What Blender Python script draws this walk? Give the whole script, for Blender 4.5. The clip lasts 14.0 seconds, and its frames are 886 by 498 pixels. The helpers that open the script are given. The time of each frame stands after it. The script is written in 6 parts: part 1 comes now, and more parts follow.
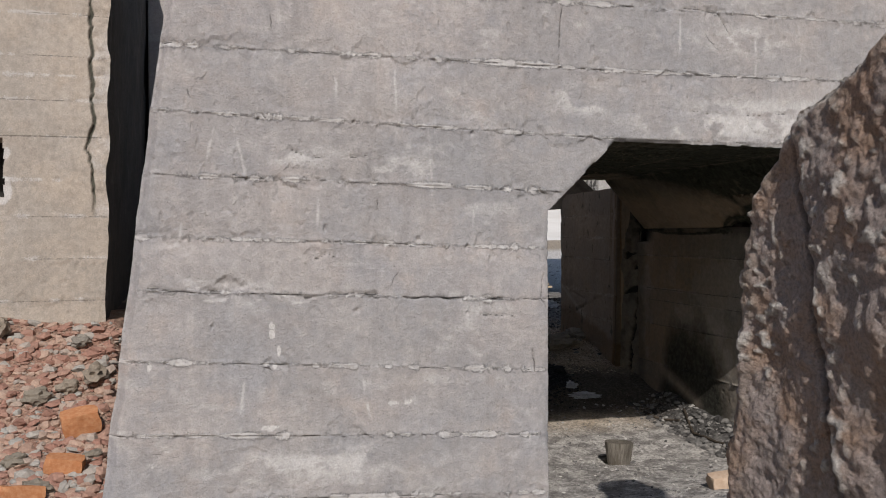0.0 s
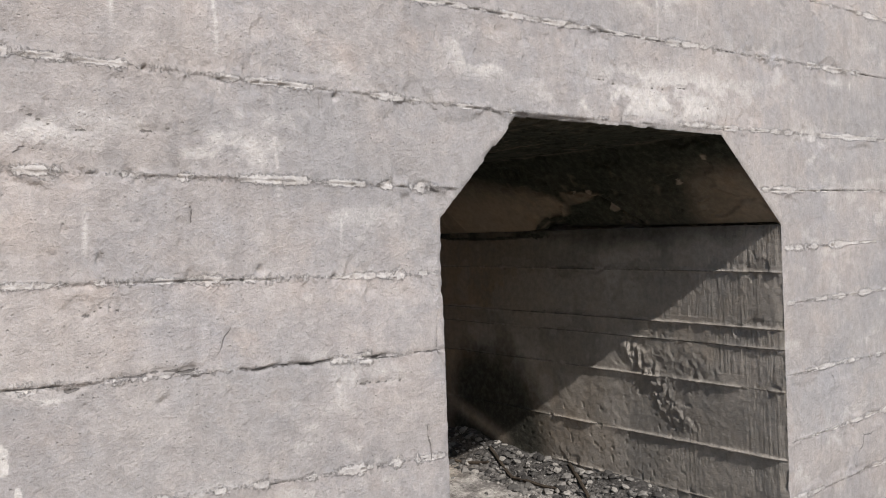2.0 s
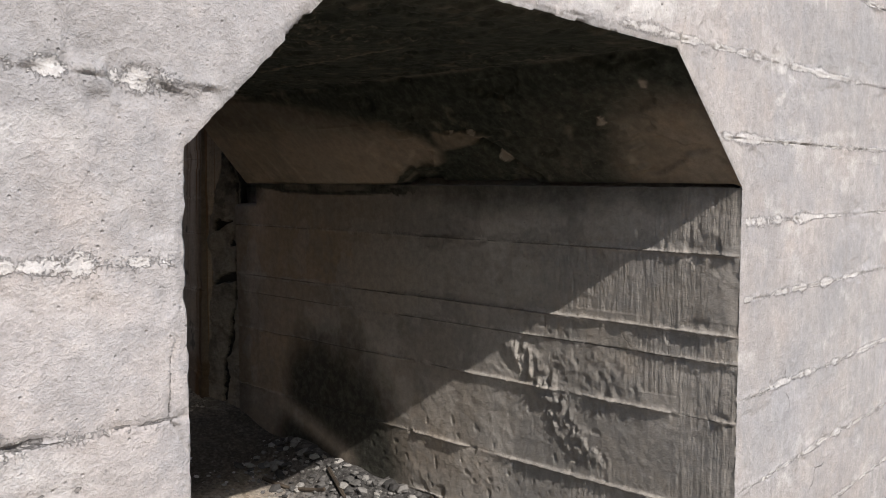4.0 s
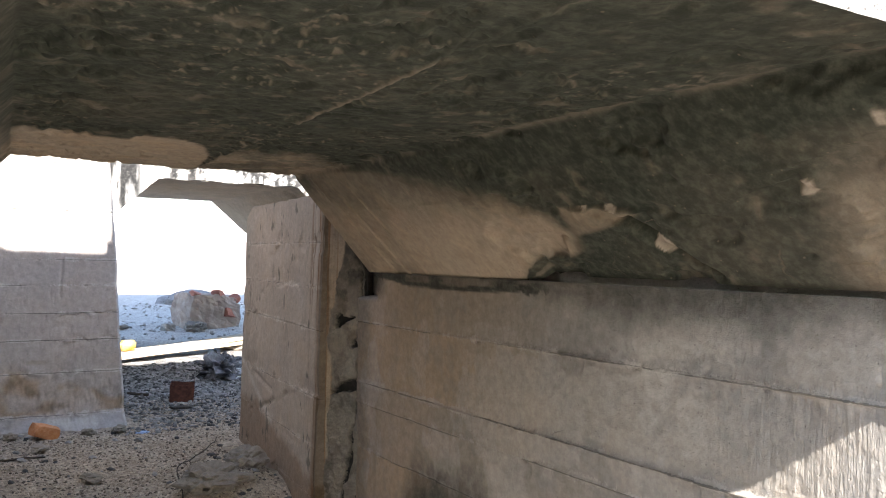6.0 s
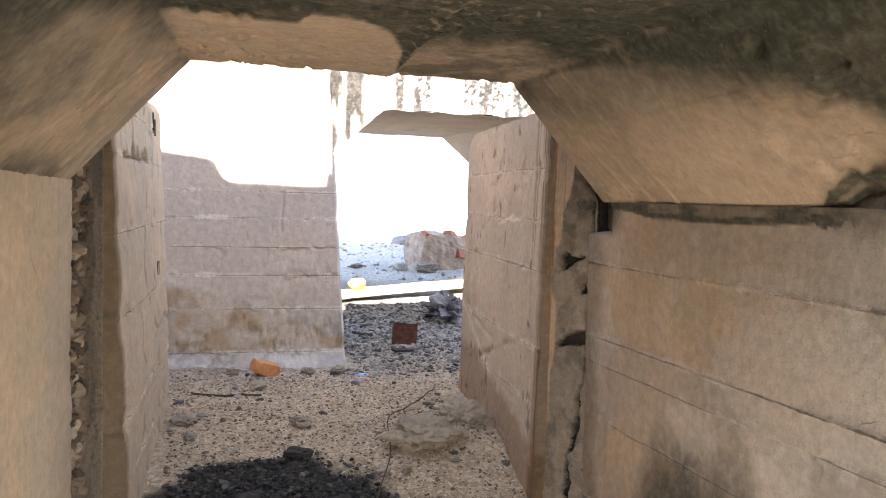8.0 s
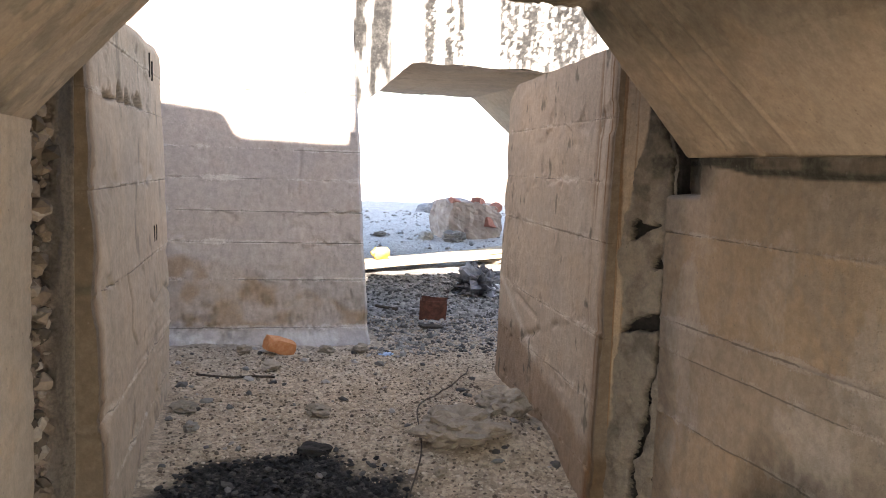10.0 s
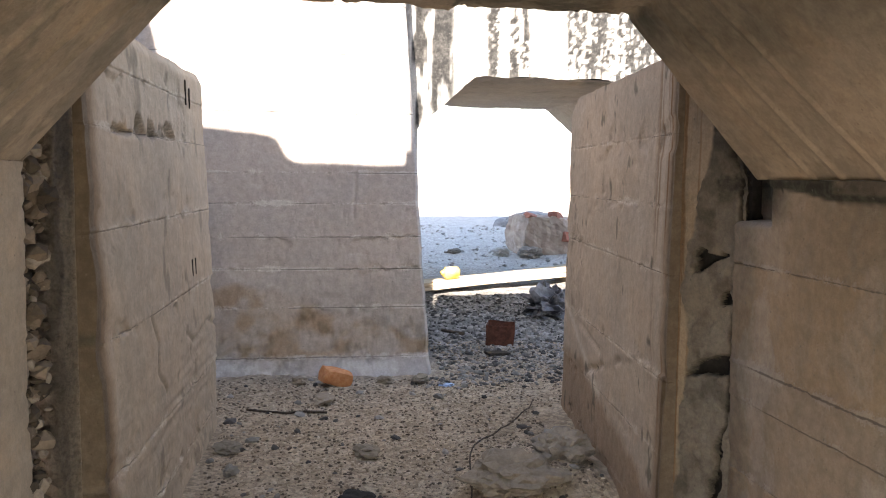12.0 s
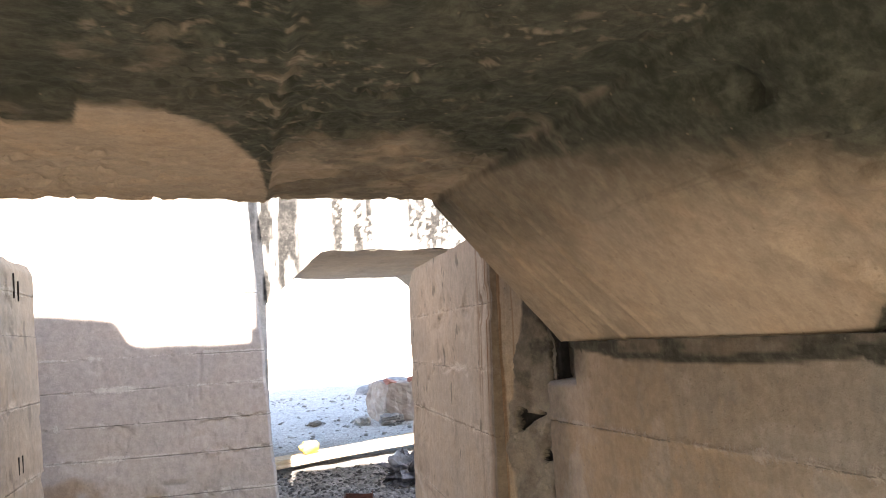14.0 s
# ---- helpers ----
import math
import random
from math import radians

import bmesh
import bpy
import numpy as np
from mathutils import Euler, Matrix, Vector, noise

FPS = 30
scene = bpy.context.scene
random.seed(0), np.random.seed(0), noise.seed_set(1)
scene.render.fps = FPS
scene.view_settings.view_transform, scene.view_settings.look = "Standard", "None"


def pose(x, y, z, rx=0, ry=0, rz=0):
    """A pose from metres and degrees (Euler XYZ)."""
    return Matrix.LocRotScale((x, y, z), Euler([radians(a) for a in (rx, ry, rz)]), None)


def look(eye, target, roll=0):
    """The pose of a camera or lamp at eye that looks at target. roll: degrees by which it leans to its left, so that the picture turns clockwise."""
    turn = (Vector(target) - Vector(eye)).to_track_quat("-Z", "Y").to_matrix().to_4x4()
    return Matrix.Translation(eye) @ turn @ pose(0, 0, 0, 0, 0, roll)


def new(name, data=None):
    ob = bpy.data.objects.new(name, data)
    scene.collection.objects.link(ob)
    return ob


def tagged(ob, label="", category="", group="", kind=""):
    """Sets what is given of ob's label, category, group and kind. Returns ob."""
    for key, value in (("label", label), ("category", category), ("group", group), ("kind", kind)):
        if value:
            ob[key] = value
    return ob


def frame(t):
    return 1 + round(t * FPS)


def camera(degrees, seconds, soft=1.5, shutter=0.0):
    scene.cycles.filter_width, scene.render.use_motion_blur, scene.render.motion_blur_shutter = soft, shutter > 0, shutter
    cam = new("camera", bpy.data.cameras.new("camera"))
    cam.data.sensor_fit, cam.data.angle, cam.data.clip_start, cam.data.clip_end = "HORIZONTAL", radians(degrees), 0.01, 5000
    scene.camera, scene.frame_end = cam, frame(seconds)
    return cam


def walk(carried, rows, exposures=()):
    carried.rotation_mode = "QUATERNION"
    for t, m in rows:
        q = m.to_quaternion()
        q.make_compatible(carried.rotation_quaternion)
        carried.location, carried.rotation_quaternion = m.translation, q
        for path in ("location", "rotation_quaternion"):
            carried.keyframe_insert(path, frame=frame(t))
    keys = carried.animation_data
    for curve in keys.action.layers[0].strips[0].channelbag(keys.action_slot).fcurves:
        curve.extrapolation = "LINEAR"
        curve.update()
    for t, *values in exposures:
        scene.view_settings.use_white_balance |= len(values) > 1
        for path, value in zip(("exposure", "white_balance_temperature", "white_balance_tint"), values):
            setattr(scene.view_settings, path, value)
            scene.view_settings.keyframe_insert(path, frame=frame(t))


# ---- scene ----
cam = camera(53.9, 14.0, 1.0)
PATH = [
    (0, (-0.063, 0.03, 1.438), (0.477, 1.955, 1.401), -0.3),
    (0.5, (-0.145, 0.574, 1.456), (0.644, 2.412, 1.432), -0.4),
    (1, (-0.168, 1.108, 1.491), (0.749, 2.885, 1.436), -1.1),
    (1.5, (-0.133, 1.57, 1.539), (0.807, 3.335, 1.5), -2.2),
    (2, (-0.214, 1.983, 1.52), (1.037, 3.542, 1.47), -2.1),
    (2.5, (-0.156, 2.311, 1.488), (1.24, 3.739, 1.387), -1.9),
    (2.7, (-0.037, 2.488, 1.471), (1.399, 3.876, 1.368), -1.9),
    (4.8, (1.521, 3.25, 1.514), (2.978, 4.607, 1.326), 0.8),
    (5, (1.649, 3.312, 1.498), (3.055, 4.726, 1.343), 1.1),
    (5.5, (1.954, 3.556, 1.501), (3.243, 5.085, 1.496), 1.8),
    (6, (2.126, 3.684, 1.549), (3.165, 5.392, 1.569), 1.0),
    (6.5, (2.261, 3.821, 1.534), (3.161, 5.606, 1.601), 2.0),
    (7, (2.297, 3.935, 1.504), (3.171, 5.734, 1.485), 1.6),
    (7.5, (2.475, 4.119, 1.508), (3.131, 6.007, 1.467), 1.5),
    (8, (2.492, 4.35, 1.465), (3.033, 6.272, 1.351), 1.5),
    (8.2, (2.409, 4.459, 1.425), (2.959, 6.377, 1.28), 1.6),
    (10.5, (2.671, 5.061, 1.407), (3.107, 7.003, 1.214), 2.3),
    (11, (2.766, 5.146, 1.407), (3.109, 7.106, 1.201), 1.7),
    (11.5, (2.817, 5.233, 1.433), (3.142, 7.197, 1.239), 1.4),
    (12, (2.811, 5.241, 1.472), (3.106, 7.212, 1.305), 0.5),
    (12.5, (2.833, 5.217, 1.496), (3.127, 7.195, 1.553), -1.2),
    (13, (2.861, 5.203, 1.505), (3.169, 7.174, 1.65), -1.7),
    (13.5, (2.879, 5.141, 1.528), (3.279, 7.09, 1.733), -2.4),
    (14, (2.92, 5.07, 1.501), (3.514, 6.969, 1.704), -3.1),
]
EXPOSURES = [(0.0, -0.02, 6500, 11), (1.0, 0.35, 6500, 10), (2.0, 0.38, 6500, 11), (2.7, 0.42, 6500, 11), (4.8, 1.2, 6500, 11), (5.0, 1.4, 6500, 11), (5.5, 2.0, 6500, 10),
             (6.0, 2.92, 6500, 10), (6.5, 3.38, 6600, 10), (7.0, 3.66, 6900, 12), (7.5, 3.78, 7200, 14), (8.0, 3.72, 7500, 16), (10.5, 3.27, 7300, 14), (12.0, 3.1, 7200, 13), (13.0, 2.9, 7200, 13), (14.0, 3.55, 7300, 14)]
walk(cam, [(t, look(eye, target, roll)) for t, eye, target, roll in PATH], EXPOSURES)

# ---- world, sun, exposure ----
SUN = Vector((0.213, 1.0, -0.846)).normalized()
world = bpy.data.worlds.new("world")
scene.world = world
world.use_nodes = True
sky = world.node_tree.nodes.new("ShaderNodeTexSky")
sky.sky_type, sky.sun_disc = "NISHITA", False
sky.sun_elevation = math.asin(-SUN.z)
sky.sun_rotation = math.atan2(-SUN.x, -SUN.y)
world.node_tree.links.new(sky.outputs[0], world.node_tree.nodes["Background"].inputs[0])
world.node_tree.nodes["Background"].inputs[1].default_value = 0.10
sun = new("sun", bpy.data.lights.new("sun", "SUN"))
sun.data.energy, sun.data.angle, sun.data.color = 4.0, radians(0.5), (1.0, 0.945, 0.89)
sun.matrix_world = Matrix.Translation((-3, -8, 9)) @ SUN.to_track_quat("-Z", "Y").to_matrix().to_4x4()


# ---- noise ----
TABLE = np.random.RandomState(7).rand(256, 256)


def vnoise(x, y, seed=0):
    """Smooth value noise, 0 to 1, one cell per unit."""
    x, y = np.asarray(x, float) + seed * 17.31, np.asarray(y, float) + seed * 9.77
    xi, yi = np.floor(x).astype(int), np.floor(y).astype(int)
    fx, fy = x - xi, y - yi
    fx, fy = fx * fx * (3 - 2 * fx), fy * fy * (3 - 2 * fy)
    a, b = TABLE[xi % 256, yi % 256], TABLE[(xi + 1) % 256, yi % 256]
    c, d = TABLE[xi % 256, (yi + 1) % 256], TABLE[(xi + 1) % 256, (yi + 1) % 256]
    return (a * (1 - fx) + b * fx) * (1 - fy) + (c * (1 - fx) + d * fx) * fy


def fbm(x, y, seed=0, octaves=4):
    total, amp, norm, f = 0, 1.0, 0, 1.0
    for i in range(octaves):
        total = total + amp * vnoise(x * f, y * f, seed + i * 3)
        norm += amp
        amp, f = amp * 0.5, f * 2.03
    return total / norm


def smooth(a, b, x):
    t = np.clip((np.asarray(x, float) - a) / (b - a), 0, 1)
    return t * t * (3 - 2 * t)


# ---- materials ----
class Nodes:
    """A short way to write node materials."""

    def __init__(self, name, rough=0.9):
        self.mat = bpy.data.materials.new(name)
        self.mat.use_nodes = True
        self.tree = self.mat.node_tree
        self.bsdf = self.tree.nodes["Principled BSDF"]
        self.bsdf.inputs["Roughness"].default_value = rough
        self.bsdf.inputs["Specular IOR Level"].default_value = 0.25
        self.pos = self.tree.nodes.new("ShaderNodeNewGeometry").outputs["Position"]

    def link(self, a, b):
        if isinstance(a, (int, float)):
            b.default_value = a
        elif isinstance(a, tuple):
            b.default_value = (*a, 1.0) if len(a) == 3 and len(b.default_value) == 4 else a
        else:
            self.tree.links.new(a, b)

    def noise(self, scale, detail=4, rough=0.55, stretch=None, vec=None):
        n = self.tree.nodes.new("ShaderNodeTexNoise")
        n.inputs["Scale"].default_value, n.inputs["Detail"].default_value, n.inputs["Roughness"].default_value = scale, detail, rough
        vec = vec or self.pos
        if stretch:
            m = self.tree.nodes.new("ShaderNodeMapping")
            m.inputs["Scale"].default_value = stretch
            self.link(vec, m.inputs[0])
            vec = m.outputs[0]
        self.link(vec, n.inputs["Vector"])
        return n.outputs[0]

    def cells(self, scale, out="Distance", feature="F1"):
        n = self.tree.nodes.new("ShaderNodeTexVoronoi")
        n.feature = feature
        n.inputs["Scale"].default_value = scale
        self.link(self.pos, n.inputs["Vector"])
        return n.outputs[out]

    def ramp(self, x, a, b, lo=0.0, hi=1.0):
        n = self.tree.nodes.new("ShaderNodeMapRange")
        n.interpolation_type = "SMOOTHSTEP"
        self.link(x, n.inputs[0])
        for i, v in enumerate((a, b, lo, hi)):
            n.inputs[i + 1].default_value = v
        return n.outputs[0]

    def mix(self, f, a, b, blend="MIX"):
        n = self.tree.nodes.new("ShaderNodeMix")
        n.data_type, n.blend_type = "RGBA", blend
        self.link(f, n.inputs[0])
        self.link(a, n.inputs[6])
        self.link(b, n.inputs[7])
        return n.outputs[2]

    def calc(self, op, a, b=0.0):
        n = self.tree.nodes.new("ShaderNodeMath")
        n.operation = op
        self.link(a, n.inputs[0])
        self.link(b, n.inputs[1])
        return n.outputs[0]

    def attr(self, name):
        n = self.tree.nodes.new("ShaderNodeAttribute")
        n.attribute_name = name
        return n.outputs["Fac"]

    def random(self):
        return self.tree.nodes.new("ShaderNodeObjectInfo").outputs["Random"]

    def island(self):
        return self.tree.nodes.new("ShaderNodeNewGeometry").outputs["Random Per Island"]

    def done(self, colour, height=None, strength=0.5, distance=0.01):
        self.link(colour, self.bsdf.inputs["Base Color"])
        if height is not None:
            b = self.tree.nodes.new("ShaderNodeBump")
            b.inputs["Strength"].default_value, b.inputs["Distance"].default_value = strength, distance
            self.link(height, b.inputs["Height"])
            self.link(b.outputs[0], self.bsdf.inputs["Normal"])
        return self.mat


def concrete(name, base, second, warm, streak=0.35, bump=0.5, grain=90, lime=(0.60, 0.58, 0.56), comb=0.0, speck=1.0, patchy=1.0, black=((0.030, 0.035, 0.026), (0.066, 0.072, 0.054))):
    """Weathered board-marked concrete. Mesh attributes carry what has a shape of its own: tone (each board's cast),
    wear (lime), rust, and the dark of soot and of painted hollows.
    """
    n = Nodes(name, 0.92)
    big, mid = n.noise(0.9, 3), n.noise(4.5, 6, 0.62)
    fine, grit = n.noise(grain, 4, 0.7), n.noise(26, 6, 0.68)
    runs = n.noise(1.0, 4, 0.6, (9, 9, 0.8))
    c = n.mix(n.ramp(big, 0.35, 0.65), base, second)
    c = n.mix(n.ramp(mid, 0.46, 0.70, 0, 0.8), c, warm)
    c = n.mix(n.ramp(n.noise(1.5, 5, 0.6), 0.52, 0.68, 0, 0.7), c, tuple(v * k for v, k in zip(base, (0.96, 1.0, 1.06))))
    c = n.mix(n.attr("warm"), c, (0.43, 0.32, 0.212))
    c = n.mix(n.attr("tone"), c, tuple(v * k for v, k in zip(base, (0.80, 0.825, 0.85))))
    blot = n.noise(2.1, 10, 0.74)
    c = n.mix(n.ramp(blot, 0.50, 0.57, 0, 0.34 * patchy), c, tuple(v * k for v, k in zip(base, (0.74, 0.79, 0.85))))
    c = n.mix(n.ramp(blot, 0.47, 0.40, 0, 0.30 * patchy), c, tuple(min(v * k, 0.8) for v, k in zip(base, (1.26, 1.22, 1.17))))
    brushed = n.noise(1.0, 8, 0.72, (16, 16, 2.5))
    c = n.mix(n.ramp(brushed, 0.50, 0.66, 0, 0.30 * patchy), c, tuple(v * 0.72 for v in second))
    c = n.mix(n.calc("MULTIPLY", n.ramp(runs, 0.5, 0.8), streak), c, tuple(v * 0.62 for v in base))
    flecks = n.noise(75, 5, 0.7)
    crumbs = n.noise(150, 4, 0.7)
    wear = n.calc("MULTIPLY", n.ramp(n.calc("ADD", n.attr("wear"), n.calc("MULTIPLY", flecks, 0.9)), 0.45, 1.05), n.ramp(n.attr("wear"), 0.02, 0.8, 0.0, 0.9))
    c = n.mix(wear, c, lime)
    lip = n.calc("ADD", n.attr("seam"), n.calc("ADD", n.calc("MULTIPLY", flecks, 1.0), n.calc("MULTIPLY", crumbs, 1.2)))
    lip = n.calc("MULTIPLY", n.ramp(lip, 1.46, 1.68), n.ramp(n.attr("seam"), 0.04, 0.3))
    c = n.mix(n.calc("MULTIPLY", lip, 0.55), c, tuple(v * 1.05 for v in lime))
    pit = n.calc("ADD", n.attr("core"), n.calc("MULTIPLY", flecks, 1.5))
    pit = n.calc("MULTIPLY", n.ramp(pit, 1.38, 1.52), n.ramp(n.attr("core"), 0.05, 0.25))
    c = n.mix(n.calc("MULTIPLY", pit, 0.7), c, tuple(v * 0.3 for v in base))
    stain = n.noise(3.4, 8, 0.72, (1, 1, 0.8))
    c = n.mix(n.ramp(stain, 0.52, 0.66, 0, 0.20), c, tuple(v * 0.64 for v in second))
    c = n.mix(n.ramp(stain, 0.43, 0.36, 0, 0.10), c, lime)
    c = n.mix(n.attr("rust"), c, (0.165, 0.09, 0.04))
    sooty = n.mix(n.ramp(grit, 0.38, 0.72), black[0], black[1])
    c = n.mix(n.attr("soot_dark"), c, sooty)
    c = n.mix(0.5 * speck, c, n.mix(n.ramp(fine, 0.2, 0.8), (0.42, 0.42, 0.42), (1.0, 1.0, 1.0)), "MULTIPLY")
    c = n.mix(0.6, c, n.mix(n.ramp(grit, 0.3, 0.7), (0.66, 0.66, 0.66), (1.0, 1.0, 1.0)), "MULTIPLY")
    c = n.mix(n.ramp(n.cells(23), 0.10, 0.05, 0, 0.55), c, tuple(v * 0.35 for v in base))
    bent = n.tree.nodes.new("ShaderNodeMix")
    bent.data_type = "VECTOR"
    bent.inputs[0].default_value = 0.30
    nz = n.tree.nodes.new("ShaderNodeTexNoise")
    nz.inputs["Scale"].default_value, nz.inputs["Detail"].default_value = 2.2, 6
    n.link(n.pos, nz.inputs["Vector"])
    n.link(n.pos, bent.inputs[4])
    n.link(nz.outputs["Color"], bent.inputs[5])
    web = n.tree.nodes.new("ShaderNodeTexVoronoi")
    web.feature = "DISTANCE_TO_EDGE"
    web.inputs["Scale"].default_value = 2.4
    n.link(bent.outputs[1], web.inputs["Vector"])
    crack = n.calc("MULTIPLY", n.ramp(web.outputs["Distance"], 0.007, 0.001), n.ramp(n.noise(2.3, 4), 0.63, 0.70))
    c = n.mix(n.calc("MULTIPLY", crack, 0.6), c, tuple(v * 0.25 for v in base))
    pits = n.ramp(n.cells(38), 0.02, 0.16)
    sand = n.noise(260, 2, 0.6)
    c = n.mix(0.4 * speck, c, n.mix(n.ramp(sand, 0.25, 0.75), (0.55, 0.55, 0.55), (1.0, 1.0, 1.0)), "MULTIPLY")
    gain = 0.96 + 0.14 * speck
    c = n.mix(1.0, c, (gain, gain, gain), "MULTIPLY")
    h = n.calc("ADD", n.calc("MULTIPLY", fine, 0.45), n.calc("ADD", grit, n.calc("MULTIPLY", pits, 0.35)))
    h = n.calc("ADD", h, n.calc("MULTIPLY", sand, 0.2))
    h = n.calc("SUBTRACT", h, n.calc("MULTIPLY", crack, 0.6))
    h = n.calc("ADD", h, n.calc("SUBTRACT", n.calc("MULTIPLY", lip, 0.7), n.calc("MULTIPLY", pit, 1.0)))
    if comb:
        teeth = n.noise(1.0, 3, 0.6, (60, 85, 9))
        h = n.calc("ADD", h, n.calc("MULTIPLY", n.calc("MULTIPLY", teeth, n.attr("comb")), comb))
    return n.done(c, h, bump, 0.009)


def aggregate():
    n = Nodes("broken_concrete", 0.95)
    cell = n.cells(34, "Color")
    edge = n.ramp(n.cells(34), 0.1, 0.5)
    c = n.mix(n.ramp(n.noise(5, 4), 0.4, 0.65), (0.34, 0.285, 0.262), (0.365, 0.258, 0.195))
    pale = n.ramp(n.noise(9, 3, 0.6), 0.56, 0.64)
    c = n.mix(n.calc("MULTIPLY", pale, 0.25), c, n.mix(n.ramp(cell, 0.2, 0.8), (0.36, 0.31, 0.28), (0.56, 0.53, 0.49)))
    c = n.mix(n.attr("wear"), c, (0.55, 0.52, 0.48))
    c = n.mix(n.attr("rust"), c, (0.30, 0.25, 0.19))
    c = n.mix(n.attr("soot_dark"), c, (0.03, 0.028, 0.025))
    g = n.noise(85, 5, 0.75)
    c = n.mix(0.7, c, n.mix(n.ramp(g, 0.3, 0.65), (0.5, 0.5, 0.5), (1.1, 1.1, 1.1)), "MULTIPLY")
    h = n.calc("ADD", n.calc("MULTIPLY", edge, 0.45), n.calc("ADD", n.noise(20, 8, 0.75), n.calc("MULTIPLY", g, 0.5)))
    return n.done(c, h, 1.0, 0.03)


def ground_material():
    n = Nodes("ground_soil", 0.97)
    g1, g2, g3 = n.noise(7, 6, 0.65), n.noise(45, 5, 0.7), n.noise(130, 3, 0.7)
    cell = n.cells(55, "Color")
    c = n.mix(n.ramp(g1, 0.35, 0.7), (0.32, 0.26, 0.19), (0.43, 0.36, 0.275))
    c = n.mix(n.attr("red"), c, n.mix(n.ramp(g1, 0.4, 0.65), (0.33, 0.19, 0.14), (0.40, 0.29, 0.22)))
    c = n.mix(n.attr("ash"), c, n.mix(n.ramp(g1, 0.38, 0.60), (0.24, 0.225, 0.21), (0.52, 0.495, 0.46)))
    c = n.mix(n.attr("grey"), c, n.mix(n.ramp(g1, 0.4, 0.65), (0.16, 0.155, 0.15), (0.30, 0.29, 0.28)))
    c = n.mix(n.attr("pale"), c, n.mix(n.ramp(g1, 0.3, 0.7), (0.56, 0.53, 0.49), (0.66, 0.63, 0.59)))
    c = n.mix(n.attr("char_shade"), c, n.mix(n.ramp(g2, 0.45, 0.75), (0.010, 0.010, 0.011), (0.07, 0.068, 0.066)))
    c = n.mix(0.45, c, n.mix(n.ramp(cell, 0.15, 0.85), (0.25, 0.25, 0.25), (0.75, 0.75, 0.75)), "OVERLAY")
    c = n.mix(0.6, c, n.mix(n.ramp(g2, 0.3, 0.65), (0.4, 0.4, 0.4), (1, 1, 1)), "MULTIPLY")
    return n.done(c, n.calc("ADD", g2, n.calc("MULTIPLY", g3, 0.5)), 0.9, 0.02)


def stone_material(name, colours, bump=0.6, by="island"):
    n = Nodes(name, 0.93)
    r = n.island() if by == "island" else n.random()
    c = n.mix(n.ramp(r, 0.15, 0.65), colours[0], colours[1])
    c = n.mix(n.ramp(r, 0.65, 1.0), c, colours[2])
    g = n.noise(60, 5, 0.7)
    c = n.mix(0.6, c, n.mix(n.ramp(g, 0.3, 0.7), (0.55, 0.55, 0.55), (1, 1, 1)), "MULTIPLY")
    return n.done(c, g, bump, 0.006)


def wood_material(name, a, b, across=(3, 40, 40)):
    n = Nodes(name, 0.8)
    g = n.noise(1.0, 5, 0.65, across)
    c = n.mix(n.ramp(g, 0.35, 0.7), a, b)
    c = n.mix(n.ramp(n.noise(6, 4), 0.5, 0.75, 0, 0.6), c, tuple(v * 0.5 for v in a))
    return n.done(c, g, 0.6, 0.004)


def plain(name, a, b, rough=0.6, scale=25, metal=0.0, bump=0.3):
    n = Nodes(name, rough)
    n.bsdf.inputs["Metallic"].default_value = metal
    g = n.noise(scale, 5, 0.65)
    return n.done(n.mix(n.ramp(g, 0.35, 0.68), a, b), g, bump, 0.004)


M_FRONT = concrete("concrete_front", (0.385, 0.365, 0.355), (0.42, 0.39, 0.375), (0.45, 0.395, 0.36), 0.3, 0.95, speck=0.65)
M_INNER = concrete("concrete_passage", (0.42, 0.335, 0.245), (0.38, 0.32, 0.25), (0.47, 0.35, 0.24), 0.12, 0.40, speck=0.5, patchy=0.7, lime=(0.52, 0.45, 0.36), black=((0.025, 0.029, 0.020), (0.058, 0.062, 0.046)))
M_EAST = concrete("concrete_passage_combed", (0.36, 0.33, 0.295), (0.38, 0.345, 0.30), (0.41, 0.355, 0.295), 0.3, 0.5, comb=1.1, speck=0.4, lime=(0.50, 0.46, 0.41), black=((0.018, 0.019, 0.014), (0.055, 0.056, 0.044)))
M_BLOCK = concrete("concrete_block", (0.46, 0.37, 0.285), (0.42, 0.355, 0.285), (0.49, 0.37, 0.265), 0.35, 0.45, speck=0.5, lime=(0.56, 0.49, 0.41))
M_MIDDLE = concrete("concrete_middle", (0.43, 0.395, 0.37), (0.45, 0.41, 0.385), (0.45, 0.385, 0.34), 0.2, 0.45, speck=0.5, patchy=0.55)
M_TAN = concrete("concrete_tan", (0.43, 0.375, 0.315), (0.45, 0.40, 0.345), (0.41, 0.35, 0.29), 0.15, 0.35)
M_FAR = concrete("concrete_streaked", (0.46, 0.45, 0.43), (0.42, 0.41, 0.39), (0.47, 0.43, 0.38), 0.5, 0.45, black=((0.016, 0.016, 0.016), (0.06, 0.058, 0.055)))
M_BROKEN = aggregate()
M_GROUND = ground_material()
M_GRAVEL = stone_material("gravel_stone", ((0.10, 0.08, 0.06), (0.36, 0.29, 0.215), (0.52, 0.45, 0.36)))
M_PALESTONE = stone_material("pale_stone", ((0.30, 0.275, 0.25), (0.44, 0.41, 0.37), (0.54, 0.51, 0.47)))
M_REDRUB = stone_material("red_rubble_stone", ((0.30, 0.165, 0.125), (0.40, 0.28, 0.215), (0.33, 0.315, 0.285)))
